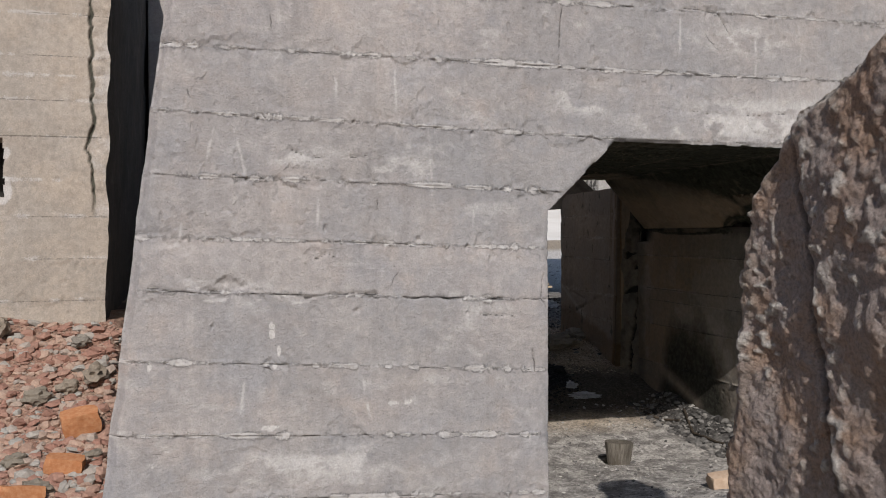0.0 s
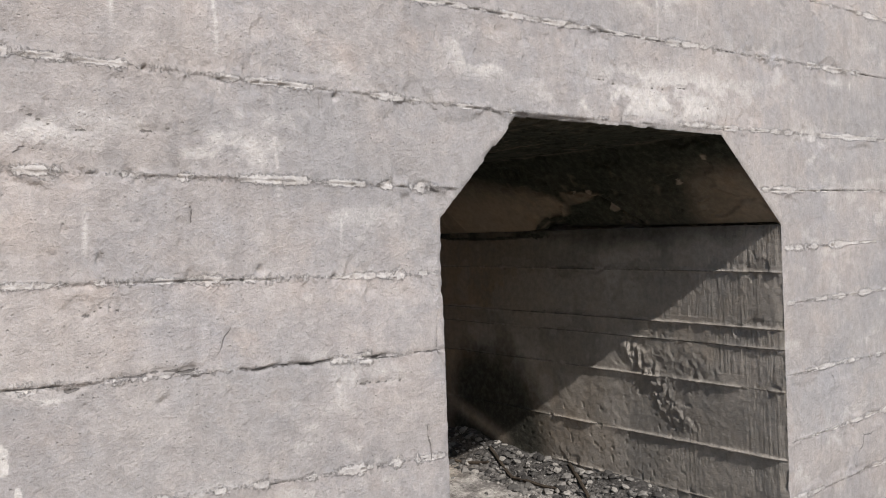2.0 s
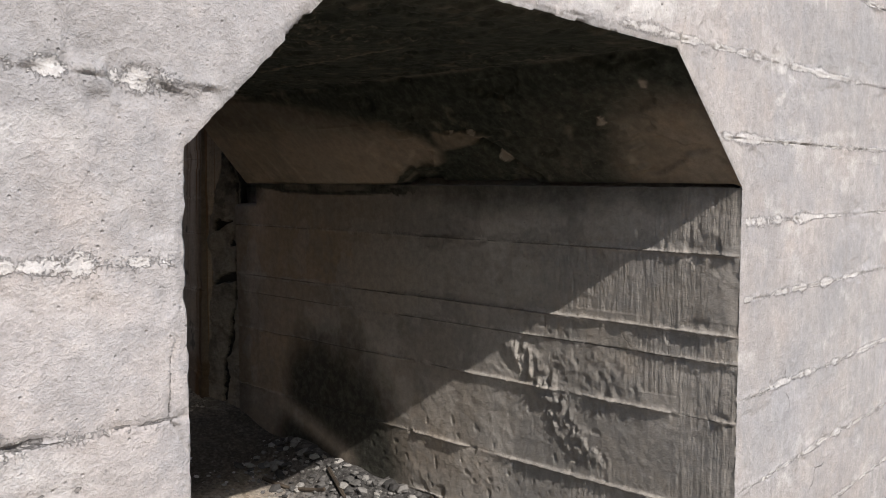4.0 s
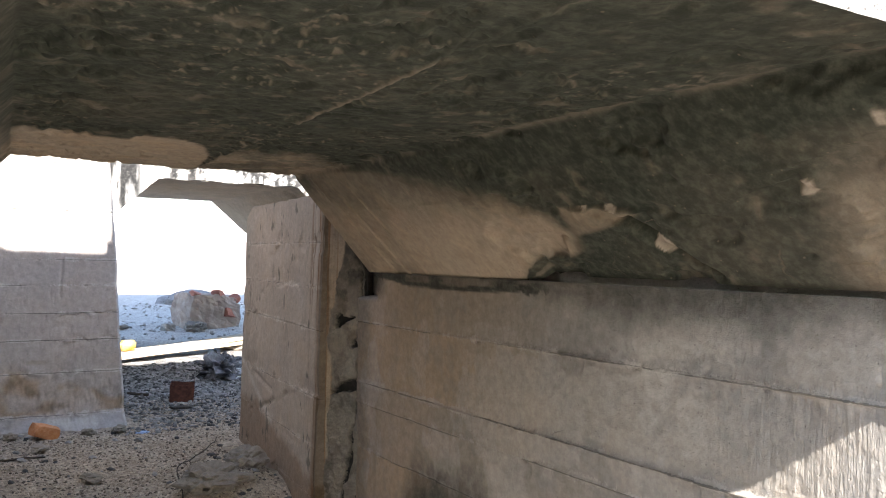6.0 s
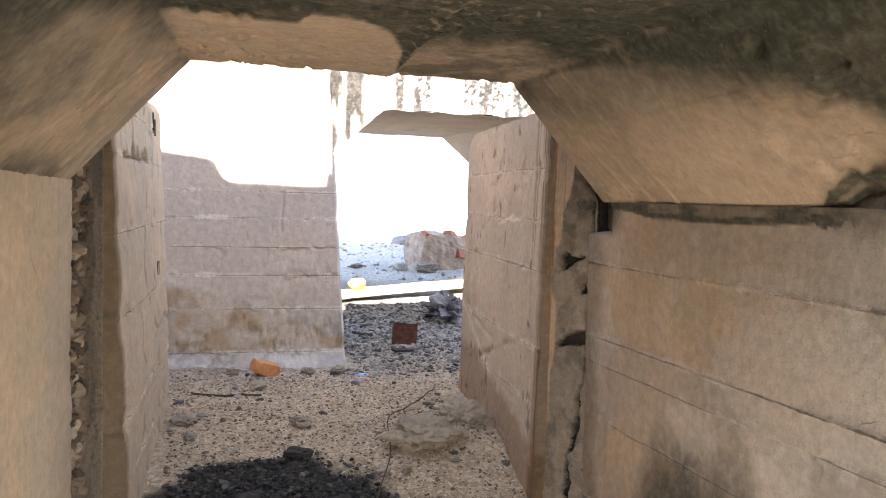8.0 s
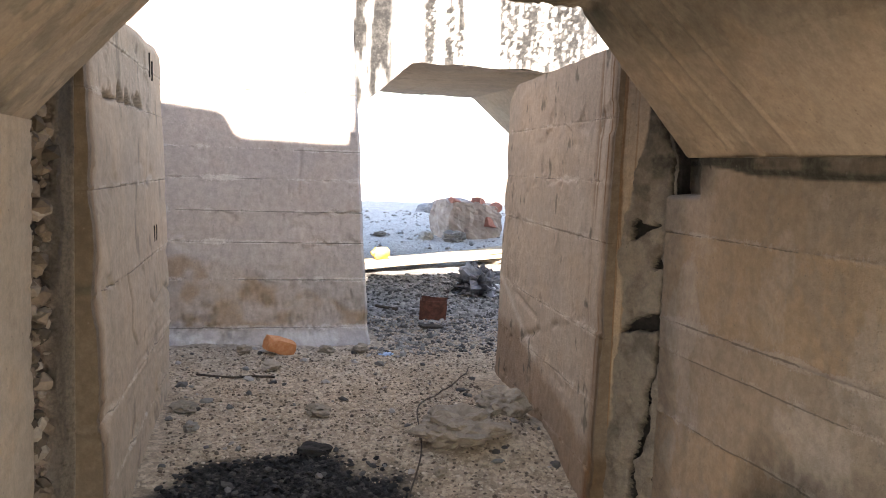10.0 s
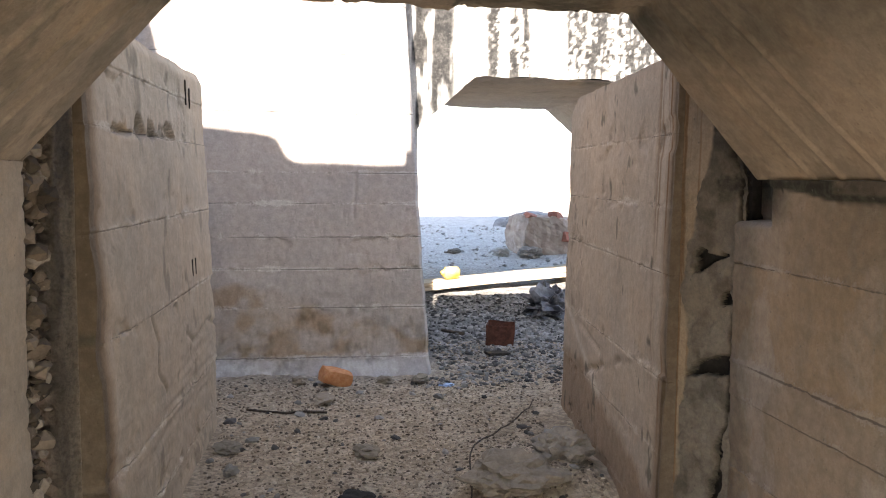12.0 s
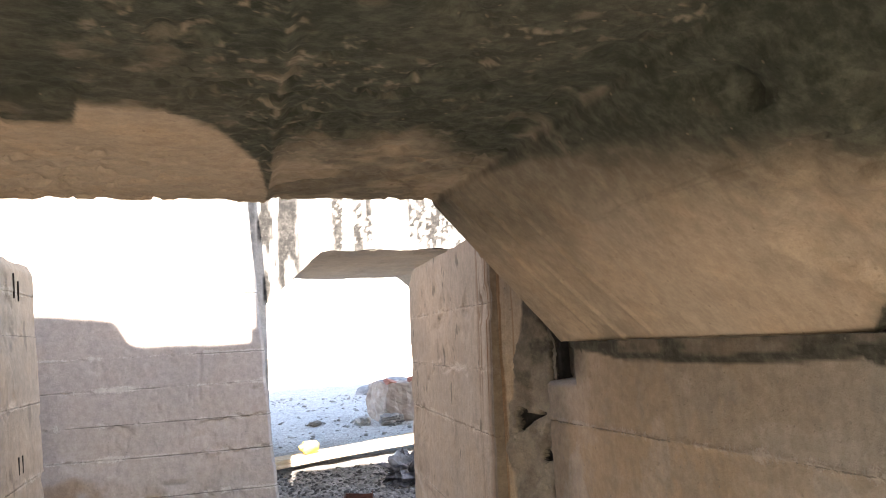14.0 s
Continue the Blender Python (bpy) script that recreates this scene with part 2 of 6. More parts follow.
M_DARKSTONE = stone_material("grey_stone", ((0.05, 0.048, 0.046), (0.19, 0.183, 0.172), (0.33, 0.315, 0.29)))
M_ASHSTONE = stone_material("ashy_grit", ((0.12, 0.115, 0.11), (0.34, 0.325, 0.30), (0.50, 0.48, 0.45)))
M_CHAR = stone_material("charcoal_lump", ((0.010, 0.010, 0.011), (0.022, 0.022, 0.023), (0.07, 0.068, 0.066)))
M_ROCK = stone_material("loose_rock", ((0.20, 0.175, 0.14), (0.25, 0.21, 0.165), (0.21, 0.20, 0.18)), by="object")
M_DARKROCK = plain("dark_grey_rock", (0.16, 0.155, 0.155), (0.27, 0.26, 0.255), 0.95, 12, bump=0.8)
M_BRICK = plain("orange_brick", (0.36, 0.15, 0.065), (0.44, 0.22, 0.11), 0.95, 40, bump=0.7)
M_PALEBRICK = plain("tan_brick", (0.42, 0.30, 0.21), (0.50, 0.38, 0.28), 0.95, 40, bump=0.7)
M_REDBRICK = plain("red_brick", (0.33, 0.12, 0.085), (0.42, 0.20, 0.15), 0.95, 40, bump=0.7)
M_MORTAR = plain("old_mortar", (0.33, 0.25, 0.21), (0.46, 0.38, 0.32), 0.97, 9, bump=0.9)
M_PLANK = wood_material("weathered_plank", (0.42, 0.33, 0.22), (0.56, 0.47, 0.35))
M_STUMP = wood_material("grey_wood", (0.09, 0.078, 0.06), (0.19, 0.17, 0.145), (60, 60, 5))
M_STICK = plain("dark_stick", (0.035, 0.028, 0.022), (0.07, 0.055, 0.04), 0.9)
M_RUST = plain("rusted_steel", (0.055, 0.022, 0.016), (0.11, 0.045, 0.03), 0.85, 30, 0.2)
M_IRON = plain("black_iron", (0.02, 0.017, 0.015), (0.05, 0.04, 0.032), 0.8, 60, 0.3)
M_BAG = plain("black_and_grey_plastic", (0.014, 0.014, 0.016), (0.15, 0.15, 0.165), 0.4, 7)
M_CLOTH = plain("grey_rag", (0.30, 0.31, 0.33), (0.46, 0.47, 0.49), 0.9, 20)
M_YELLOW = plain("yellow_plastic", (0.66, 0.44, 0.10), (0.74, 0.56, 0.20), 0.5, 12, bump=0.1)
# near-black that stands for the shade inside hollows and the window hole
M_VOID_SHADE = plain("void_shade", (0.015, 0.014, 0.013), (0.03, 0.028, 0.026), 0.95)


# ---- mesh helpers ----
def mesh_object(name, verts, faces, mat, attrs=None, parent=None, shade=True):
    me = bpy.data.meshes.new(name)
    me.from_pydata(np.asarray(verts, float).tolist(), [], faces if isinstance(faces, list) else faces.tolist())
    me.materials.append(mat)
    for key, values in (attrs or {}).items():
        full = np.zeros(len(me.vertices), np.float32)
        full[:len(values)] = values
        me.attributes.new(key, "FLOAT", "POINT").data.foreach_set("value", full)
    if shade:
        me.polygons.foreach_set("use_smooth", np.ones(len(me.polygons), bool))
    me.update()
    ob = new(name, me)
    if parent is not None:
        ob.parent = parent
    return ob


def part(name, bm, mat, parent=None, label="", shade=False):
    """Links a bmesh as one mesh object under a thing or a part."""
    me = bpy.data.meshes.new(name)
    bmesh.ops.recalc_face_normals(bm, faces=bm.faces)
    bm.to_mesh(me)
    bm.free()
    me.materials.append(mat)
    if shade:
        me.polygons.foreach_set("use_smooth", np.ones(len(me.polygons), bool))
    ob = new(name, me)
    if parent is not None:
        ob.parent = parent
    return tagged(ob, label)


def quads(nu, nv, keep=None):
    i = np.arange(nu * nv).reshape(nu, nv)
    f = np.stack([i[:-1, :-1], i[1:, :-1], i[1:, 1:], i[:-1, 1:]], -1)
    return f[keep] if keep is not None else f.reshape(-1, 4)


def sheet(name, P, mat, attrs=None, back=None, parent=None):
    """A dense face from a grid of points (nu, nv, 3); back: the way and depth by which it is made solid."""
    nu, nv = P.shape[:2]
    verts, faces = P.reshape(-1, 3), quads(nu, nv).tolist()
    if back is not None:
        i = np.arange(nu * nv).reshape(nu, nv)
        ring = np.concatenate([i[:-1, 0], i[-1, :-1], i[:0:-1, -1], i[0, :0:-1]])
        base, m = len(verts), len(ring)
        verts = np.concatenate([verts, verts[ring] + np.array(back)])
        for k in range(m):
            faces.append([int(ring[k]), int(base + k), int(base + (k + 1) % m), int(ring[(k + 1) % m])])
        faces.append([base + k for k in range(m)][::-1])
    flat = {k: np.asarray(v, float).reshape(-1) for k, v in (attrs or {}).items()}
    ob = mesh_object(name, verts, faces, mat, flat, parent)
    if back is not None:
        ob.data.polygons[len(ob.data.polygons) - 1].use_smooth = False
    return ob


def solid(name, lo, hi, mat, parent=None):
    bm = bmesh.new()
    bmesh.ops.create_cube(bm, size=1, matrix=Matrix.LocRotScale([(a + b) / 2 for a, b in zip(lo, hi)], None, [b - a for a, b in zip(lo, hi)]))
    return part(name, bm, mat, parent)


def rows(lo, hi, joints, coarse, top=None):
    """Heights for a wall's grid: close rows at every joint, wide ones between."""
    near = [-0.028, -0.017, -0.010, -0.006, -0.003, 0.0, 0.003, 0.006, 0.010, 0.017, 0.028]
    out = [v for v in np.arange(lo, hi, coarse) if min(abs(v - j) for j in joints) > 0.034]
    out += [j + d for j in joints for d in near if lo < j + d < hi] + [hi]
    return np.array(sorted(out))


def wobble(u, v, seed):
    """How far the boards' joints wander from level."""
    return 0.014 * (fbm(u * 1.1, np.floor(v * 3.0) * 5.0, seed, 3) - 0.5) + 0.010 * (fbm(u * 0.9, u * 0 + 3, seed, 3) - 0.5)


def boards(u, v, joints, seed, step=0.003, groove=0.012, fin=0.005, chips=0.016, grainy=0.002, shut=0.48):
    """Relief of board-cast concrete: u along the boards, v across them. Returns the height outwards and the lime along the joints."""
    joints = np.array(joints)
    which = np.argmin(np.abs(v[..., None] - joints), -1)
    signed = v - joints[which]
    near = np.abs(signed)
    idx = np.searchsorted(joints, v)
    h = (np.random.RandomState(seed).rand(64)[idx % 64] - 0.5) * 2 * step
    row = joints[which] * 7.0
    gap = smooth(shut, shut + 0.18, 0.45 * fbm(u * 1.3, row, seed + 5, 3) + 0.55 * fbm(u * 14, row, seed + 6, 3))
    h -= 0.75 * groove * np.exp(-((signed + 0.002 * (vnoise(u * 40, row, seed + 7) - 0.5)) / 0.0032) ** 2) * gap
    lip = smooth(0.35, 0.7, fbm(u * 18, row, seed + 2, 4))
    h += fin * np.exp(-((signed - 0.009) / 0.007) ** 2) * lip
    h += 0.6 * fin * np.exp(-((signed + 0.010) / 0.010) ** 2) * smooth(0.45, 0.7, fbm(u * 11, row + 5, seed + 3, 4))
    h += 1.3 * fin * np.exp(-(near / 0.016) ** 2) * (fbm(u * 70, v * 70, seed + 4, 3) - 0.45) * smooth(0.35, 0.6, fbm(u * 2.5, row, seed + 8, 4))
    hole = smooth(0.83, 0.87, vnoise(u * 24, row + 3, seed + 9)) * np.exp(-((signed + 0.004) / 0.008) ** 2)
    h -= 0.006 * hole
    spall = smooth(0.60, 0.625, fbm(u * 3.2, v * 5.2, seed + 11, 5)) * np.exp(-(near / 0.08) ** 2)
    h -= chips * spall * (0.5 + 0.9 * fbm(u * 26, v * 26, seed + 13, 3))
    bug = smooth(0.87, 0.91, vnoise(u * 34, v * 34, seed + 15)) * smooth(0.5, 0.65, vnoise(u * 1.3, v * 1.3, seed + 16))
    h -= 0.006 * bug
    trowel = smooth(0.5, 0.58, fbm(u * 2.1, v * 2.9, seed + 17, 4))
    h += 0.0025 * trowel
    h += 0.006 * (fbm(u * 1.6, v * 1.6, seed + 20, 3) - 0.5) + grainy * (fbm(u * 38, v * 38, seed + 21, 3) - 0.5)
    lime = np.exp(-((signed - 0.006) / 0.013) ** 2) * smooth(0.40, 0.56, fbm(u * 14, v * 18, seed + 30, 4)) * 0.3
    smear = smooth(0.50, 0.72, 0.5 * fbm(u * 1.8, v * 6.5, seed + 33, 6) + 0.5 * fbm(u * 9, v * 16, seed + 34, 4)) * 0.42
    start = vnoise(u * 3, row, seed + 35)
    runs = smooth(0.60, 0.70, fbm(u * 13 + 0.4 * fbm(u * 2, v * 4, seed + 36, 2), row * 0.7 + v * 0.5, seed + 31, 4)) * smooth(0.45, 0.8, start) * 0.30 * smooth(0.16, 0.06, near)
    return h, np.clip(np.maximum(np.maximum(lime, runs), smear), 0, 1)


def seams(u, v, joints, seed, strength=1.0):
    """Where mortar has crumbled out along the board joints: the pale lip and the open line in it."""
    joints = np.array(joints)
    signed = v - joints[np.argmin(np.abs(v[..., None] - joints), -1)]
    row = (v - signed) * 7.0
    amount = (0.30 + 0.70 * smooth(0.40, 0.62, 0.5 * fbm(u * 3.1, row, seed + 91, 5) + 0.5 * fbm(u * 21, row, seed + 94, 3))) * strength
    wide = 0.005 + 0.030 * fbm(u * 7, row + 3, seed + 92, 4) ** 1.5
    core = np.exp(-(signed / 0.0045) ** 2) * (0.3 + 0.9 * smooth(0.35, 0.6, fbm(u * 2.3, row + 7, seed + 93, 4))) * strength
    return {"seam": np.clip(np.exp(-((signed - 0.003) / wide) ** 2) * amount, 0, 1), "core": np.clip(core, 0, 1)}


def along(u, v, pts, width, seed=0):
    """1 on a ragged line through pts, falling off within width."""
    u2, v2 = u + 0.022 * (fbm(u * 16, v * 16, seed + 500, 4) - 0.5), v + 0.022 * (fbm(u * 16, v * 16, seed + 520, 4) - 0.5)
    best = np.full(np.shape(u), 9.0)
    for (ax, ay), (bx, by) in zip(pts[:-1], pts[1:]):
        dx, dy = bx - ax, by - ay
        t = np.clip(((u2 - ax) * dx + (v2 - ay) * dy) / (dx * dx + dy * dy), 0, 1)
        best = np.minimum(best, np.hypot(u2 - ax - t * dx, v2 - ay - t * dy))
    return np.exp(-(best / width) ** 2)


def cast_tone(u, v, joints, seed):
    """Each pour's own shade: a board at a time, cut where one board ended."""
    idx = np.searchsorted(np.array(joints), v)
    rng = np.random.RandomState(seed + 77)
    cuts = np.sort(rng.uniform(-1, 7, (64, 4)), 1)
    piece = (u[..., None] > cuts[idx % 64]).sum(-1)
    return np.clip(rng.rand(64, 5)[idx % 64, piece] * 0.45 + 0.9 * (fbm(u * 1.6, v * 3.5, seed + 78, 5) - 0.42), 0, 1)


# ---- first block: the wall with the passage ----
Y0, Y1 = 4.48, 7.66
ROOF = 4.08
JOINTS = [-0.28, 0.06, 0.38, 0.74, 1.105, 1.382, 1.695, 2.005, 2.354, 2.70, 3.03, 3.36, 3.7, 4.02]
MOUTH = [(1.79, -0.6), (1.788, 1.55), (2.20, 1.942), (3.587, 1.922), (4.112, 1.468), (4.135, -0.6)]


def inside_mouth(x, z):
    left = np.where(z < 1.55, 1.789, 1.788 + (z - 1.55) * (0.412 / 0.392))
    right = np.where(z < 1.468, 4.112 + (1.468 - z) * 0.011, 4.112 - (z - 1.468) * (0.525 / 0.454))
    top = 1.942 + (x - 2.2) * (-0.02 / 1.387)
    return (x > left) & (x < right) & (z < top)


def arris(x, z):
    """How deep the broken edge of the mouth is chipped."""
    q = x * 1.7 + z
    chip = 0.003 + 0.009 * smooth(0.56, 0.68, fbm(q * 6.5, q * 0, 45, 5)) + 0.006 * fbm(q * 30, q * 0, 46, 2)
    return chip + 0.018 * smooth(0.26, 0.18, np.abs(x - 2.40)) * smooth(1.85, 1.93, z)


def nearest_on_mouth(x, z):
    best, bx, bz = np.full(x.shape, 1e9), x.copy(), z.copy()
    ox, oz = np.zeros(x.shape), np.zeros(x.shape)
    for (ax, az), (cx, cz) in zip(MOUTH[:-1], MOUTH[1:]):
        dx, dz = cx - ax, cz - az
        t = np.clip(((x - ax) * dx + (z - az) * dz) / (dx * dx + dz * dz), 0, 1)
        px, pz = ax + t * dx, az + t * dz
        d = (px - x) ** 2 + (pz - z) ** 2
        m = d < best
        best[m], bx[m], bz[m] = d[m], px[m], pz[m]
        length = math.hypot(dx, dz)
        ox[m], oz[m] = -dz / length, dx / length
    return np.sqrt(best), bx, bz, ox, oz


def front_wall():
    us = np.concatenate([np.linspace(0, 0.75, 1120), np.linspace(0.75, 1, 60)[1:]])
    zs = np.concatenate([np.arange(-0.75, 0.0, 0.05), rows(0.01, 2.82, JOINTS[1:10], 0.011), np.arange(2.84, 5.3, 0.14)])
    U, Z = np.meshgrid(us, zs, indexing="ij")
    V = Z.copy()
    left = -0.212 - 0.125 * (2.57 - np.minimum(Z, 3)) + 0.022 * (fbm(Z * 5, Z * 0, 3, 4) - 0.5)
    right = 6.21 + 0.20 * (2.6 - np.minimum(Z, 3)) + 0.03 * (fbm(Z * 6, Z * 0 + 9, 4, 4) - 0.5)
    X = left + (right - left) * U
    cell_x, cell_z = (X[:-1, :-1] + X[1:, 1:]) / 2, (Z[:-1, :-1] + Z[1:, 1:]) / 2
    # the lifts fall away to the east, the lower ones more
    tilt = np.interp(V, [0, 0.74, 1.1, 1.38, 1.7, 2.0, 2.35, 2.7], [-0.065, -0.065, -0.048, -0.034, -0.034, -0.035, -0.008, 0.0])
    Z = Z - wobble(X, Z, 11) + tilt * (np.clip(X, -0.6, 2.3) - 0.85)
    cell_z = (Z[:-1, :-1] + Z[1:, 1:]) / 2
    top = np.where(X < 1.16, 5.2, np.where(X < 1.97, 4.27, np.where(X < 2.76, ROOF, 5.1))) + 0.05 * (fbm(X * 4, X * 0, 8, 3) - 0.5)
    Z = np.minimum(Z, top)
    keep = ~inside_mouth(cell_x, cell_z)
    used = np.zeros(X.shape, bool)
    gone = np.zeros(X.shape, bool)
    for sx in (slice(0, -1), slice(1, None)):
        for sz in (slice(0, -1), slice(1, None)):
            used[sx, sz] |= keep
            gone[sx, sz] |= ~keep
    rim = used & gone
    d, px, pz, ox, oz = nearest_on_mouth(X, Z)
    cut = arris(px, pz)
    X[rim], Z[rim] = (px + 0.8 * cut * ox)[rim], (pz + 0.8 * cut * oz)[rim]
    d[rim] = 0
    h, lime = boards(X, V, JOINTS, 11, step=0.0015, chips=0.010, shut=0.55)
    edge = smooth(0.0, 0.05, d)
    # worn arris round the mouth and a broken bite over the lintel
    h = h * edge - cut * (1 - smooth(0, 0.03, d)) * np.where(rim, 1.0, 0.55 + 0.6 * fbm(X * 25, Z * 25, 40, 3))
    # broken plaster over one lift, and hair cracks
    ragged = 0.05 * (fbm(X * 18, Z * 18, 55, 4) - 0.5)
    spall = smooth(0.0, 0.012, 1.235 - 0.55 * np.abs(X - 0.08) - Z + ragged) * smooth(0.0, 0.012, Z - 1.145 + 0.03 * (X - 0.08) + 0.3 * ragged) * smooth(0.3, 0.22, np.abs(X - 0.08))
    h -= spall * (0.003 + 0.022 * (fbm(X * 40, Z * 40, 56, 3) - 0.2))
    cracked = np.zeros(X.shape)
    for k, (width, pts) in enumerate(((0.004, [(-0.3, 1.17), (-0.06, 1.15), (0.05, 1.16)]), (0.006, [(0.45, 1.115), (0.6, 1.125), (0.72, 1.13), (0.98, 1.10), (1.78, 1.07)]), (0.004, [(0.13, 2.04), (0.22, 2.06), (0.26, 2.02)]),
                                      (0.004, [(0.38, 1.87), (0.45, 1.83), (0.6, 1.82), (0.78, 1.84)]), (0.003, [(0.28, 1.31), (0.53, 1.31), (0.57, 1.335), (0.61, 1.32)]), (0.0035, [(1.14, 1.41), (1.26, 1.34)]), (0.004, [(0.83, 1.61), (0.832, 1.56)]),
                                      (0.004, [(3.65, 2.12), (3.61, 1.93)]), (0.003, [(3.61, 1.95), (3.50, 2.03), (3.44, 2.06)]), (0.004, [(2.62, 2.72), (2.84, 2.70), (2.92, 2.59)]), (0.005, [(-0.22, 2.37), (0.02, 2.37)]), (0.004, [(1.85, 2.36), (1.865, 2.66)]),
                                      (0.004, [(1.69, 0.80), (1.705, 0.68)]), (0.003, [(1.37, 1.07), (1.40, 1.0), (1.66, 0.98)]), (0.003, [(3.36, 2.42), (3.40, 2.48), (3.48, 2.47), (3.50, 2.41), (3.42, 2.38)]), (0.004, [(2.2, 2.10), (2.5, 2.14), (2.9, 2.11), (3.3, 2.13)]), (0.003, [(1.78, 1.0), (1.74, 1.08), (1.76, 1.2)]))):
        cracked = np.maximum(cracked, along(X, Z, pts, width, k) * smooth(0.30, 0.48, fbm(X * 9, Z * 9, 57 + k, 3)))
    h -= 0.010 * cracked
    # coarse render daubed over the mouth and beside it
    daub = smooth(0.40, 0.52, fbm(X * 5, Z * 7, 58, 5)) * np.maximum(np.exp(-((X - 2.0) / 0.22) ** 2 - ((Z - 2.17) / 0.10) ** 2), np.exp(-((X - 2.95) / 0.75) ** 4 - ((Z - 2.05) / 0.09) ** 2))
    h += daub * 0.012 * (fbm(X * 45, Z * 45, 59, 3) - 0.3)
    rng = np.random.RandomState(14)
    pits = [(0.56, 1.465), (1.318, 1.365), (1.05, 1.405), (1.45, 1.30), (1.32, 1.01), (0.72, 1.04), (0.0, 0.98), (0.17, 1.71), (1.35, 1.97), (0.23, 2.01), (0.71, 2.01)] + [(rng.uniform(-0.2, 6), rng.uniform(0.1, 3)) for _ in range(22)]
    for k, (px0, pz0) in enumerate(pits):
        w = 0.007 + 0.008 * rng.rand()
        h -= (0.020 if k < 11 else 0.008) * np.exp(-((X - px0) / w) ** 2 - ((Z - pz0 - 0.3 * (X - px0)) / (0.008 + 0.004 * rng.rand())) ** 2)
    for sx0, sz0, sw, sh in ((0.29, 0.95, 0.030, 0.055), (0.32, 0.85, 0.016, 0.045), (0.30, 0.77, 0.02, 0.02), (-0.30, 0.79, 0.016, 0.05), (1.70, 0.33, 0.05, 0.03), (-0.30, 0.31, 0.05, 0.025), (0.28, 0.46, 0.08, 0.02), (0.95, 0.55, 0.10, 0.02)):
        lime = np.maximum(lime, smooth(0.45, 0.7, np.exp(-((X - sx0) / sw) ** 2 - ((Z - sz0) / sh) ** 2) * (0.15 + 1.25 * fbm(X * 34, Z * 26, 47, 4))))

    for dx, dz, length, slant in ((0.02, 1.98, 0.42, -0.25), (0.11, 1.98, 0.60, 0.20), (0.52, 1.66, 0.30, 0.0), (0.93, 2.30, 0.55, 0.02), (1.11, 2.0, 0.60, 0.05), (-0.1, 1.62, 0.36, -0.3), (0.62, 2.32, 0.30, 0.0), (1.35, 1.66, 0.28, 0.02), (3.1, 2.65, 0.5, 0.0), (3.4, 2.66, 0.4, 0.05), (2.6, 2.68, 0.45, 0.0), (4.9, 2.3, 0.4, 0.0), (0.75, 0.70, 0.4, 0.15), (0.15, 0.72, 0.5, -0.1)):
        down = dz - Z
        drip = np.exp(-((X - dx - slant * down + 0.02 * (fbm(Z * 9, Z * 0 + dx, 48, 3) - 0.5)) / (0.012 + 0.008 * np.clip(down, 0, 1))) ** 2) * smooth(-0.01, 0.03, down) * smooth(length, length * 0.4, down)
        lime = np.maximum(lime, 0.55 * drip * smooth(0.25, 0.6, fbm(X * 30, Z * 12, 49, 4)))
    for cx, cz, rx, rz in ((3.3, 2.15, 0.9, 0.10), (1.1, 0.62, 0.5, 0.10), (0.95, 1.78, 0.35, 0.10), (3.0, 2.55, 0.5, 0.12), (0.5, 0.25, 0.9, 0.12), (4.5, 1.9, 0.4, 0.15), (0.4, 1.83, 0.3, 0.06)):
        scuff = np.exp(-((X - cx) / rx) ** 2 - ((Z - cz) / rz) ** 2)
        lime = np.maximum(lime, 0.6 * scuff * smooth(0.35, 0.62, fbm(X * 8, Z * 14, 50, 5)))
    lime = np.maximum(lime, 0.75 * daub)
    for pts in ([(0.80, 0.74), (1.05, 0.79), (1.24, 0.84), (1.36, 0.80), (1.47, 0.72)], [(1.40, 0.72), (1.55, 0.62), (1.66, 0.45)]):
        lime = np.maximum(lime, 0.42 * along(X, Z, pts, 0.038, 5) * smooth(0.35, 0.6, fbm(X * 12, Z * 12, 63, 4)))
    lime = np.maximum(lime, 0.6 * along(X, V, [(-0.5, 1.075), (0.4, 1.065), (0.9, 1.06)], 0.014, 6) * smooth(0.4, 0.6, fbm(X * 10, Z * 10, 64, 4)))
    ends = np.minimum(U, 1 - U) * 6.7
    h -= 0.05 * (1 - smooth(0, 0.05, ends)) * (0.4 + fbm(Z * 7, X * 7, 44, 3))
    tanrun = smooth(0.5, 0.7, fbm(X * 1.2, Z * 1.6, 61, 3)) * 0.5
    rust = 0.10 * smooth(0.35, -0.1, Z) * fbm(X * 2, Z * 3, 62, 3) + 0.06 * tanrun
    P = np.stack([X, Y0 - h, Z], -1)
    verts = P.reshape(-1, 3)
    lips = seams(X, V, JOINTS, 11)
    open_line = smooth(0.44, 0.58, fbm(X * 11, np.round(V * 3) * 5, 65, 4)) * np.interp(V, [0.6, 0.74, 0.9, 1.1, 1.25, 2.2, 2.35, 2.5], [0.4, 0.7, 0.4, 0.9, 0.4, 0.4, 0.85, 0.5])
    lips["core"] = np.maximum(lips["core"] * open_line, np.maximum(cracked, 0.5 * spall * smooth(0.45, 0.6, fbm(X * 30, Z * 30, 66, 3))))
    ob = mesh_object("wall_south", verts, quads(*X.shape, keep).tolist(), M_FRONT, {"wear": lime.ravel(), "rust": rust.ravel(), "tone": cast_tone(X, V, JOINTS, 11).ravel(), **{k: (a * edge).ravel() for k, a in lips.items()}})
    return tagged(ob, "grey board-marked concrete wall with a chamfered passage mouth", "wall", kind="structure")


front_wall()


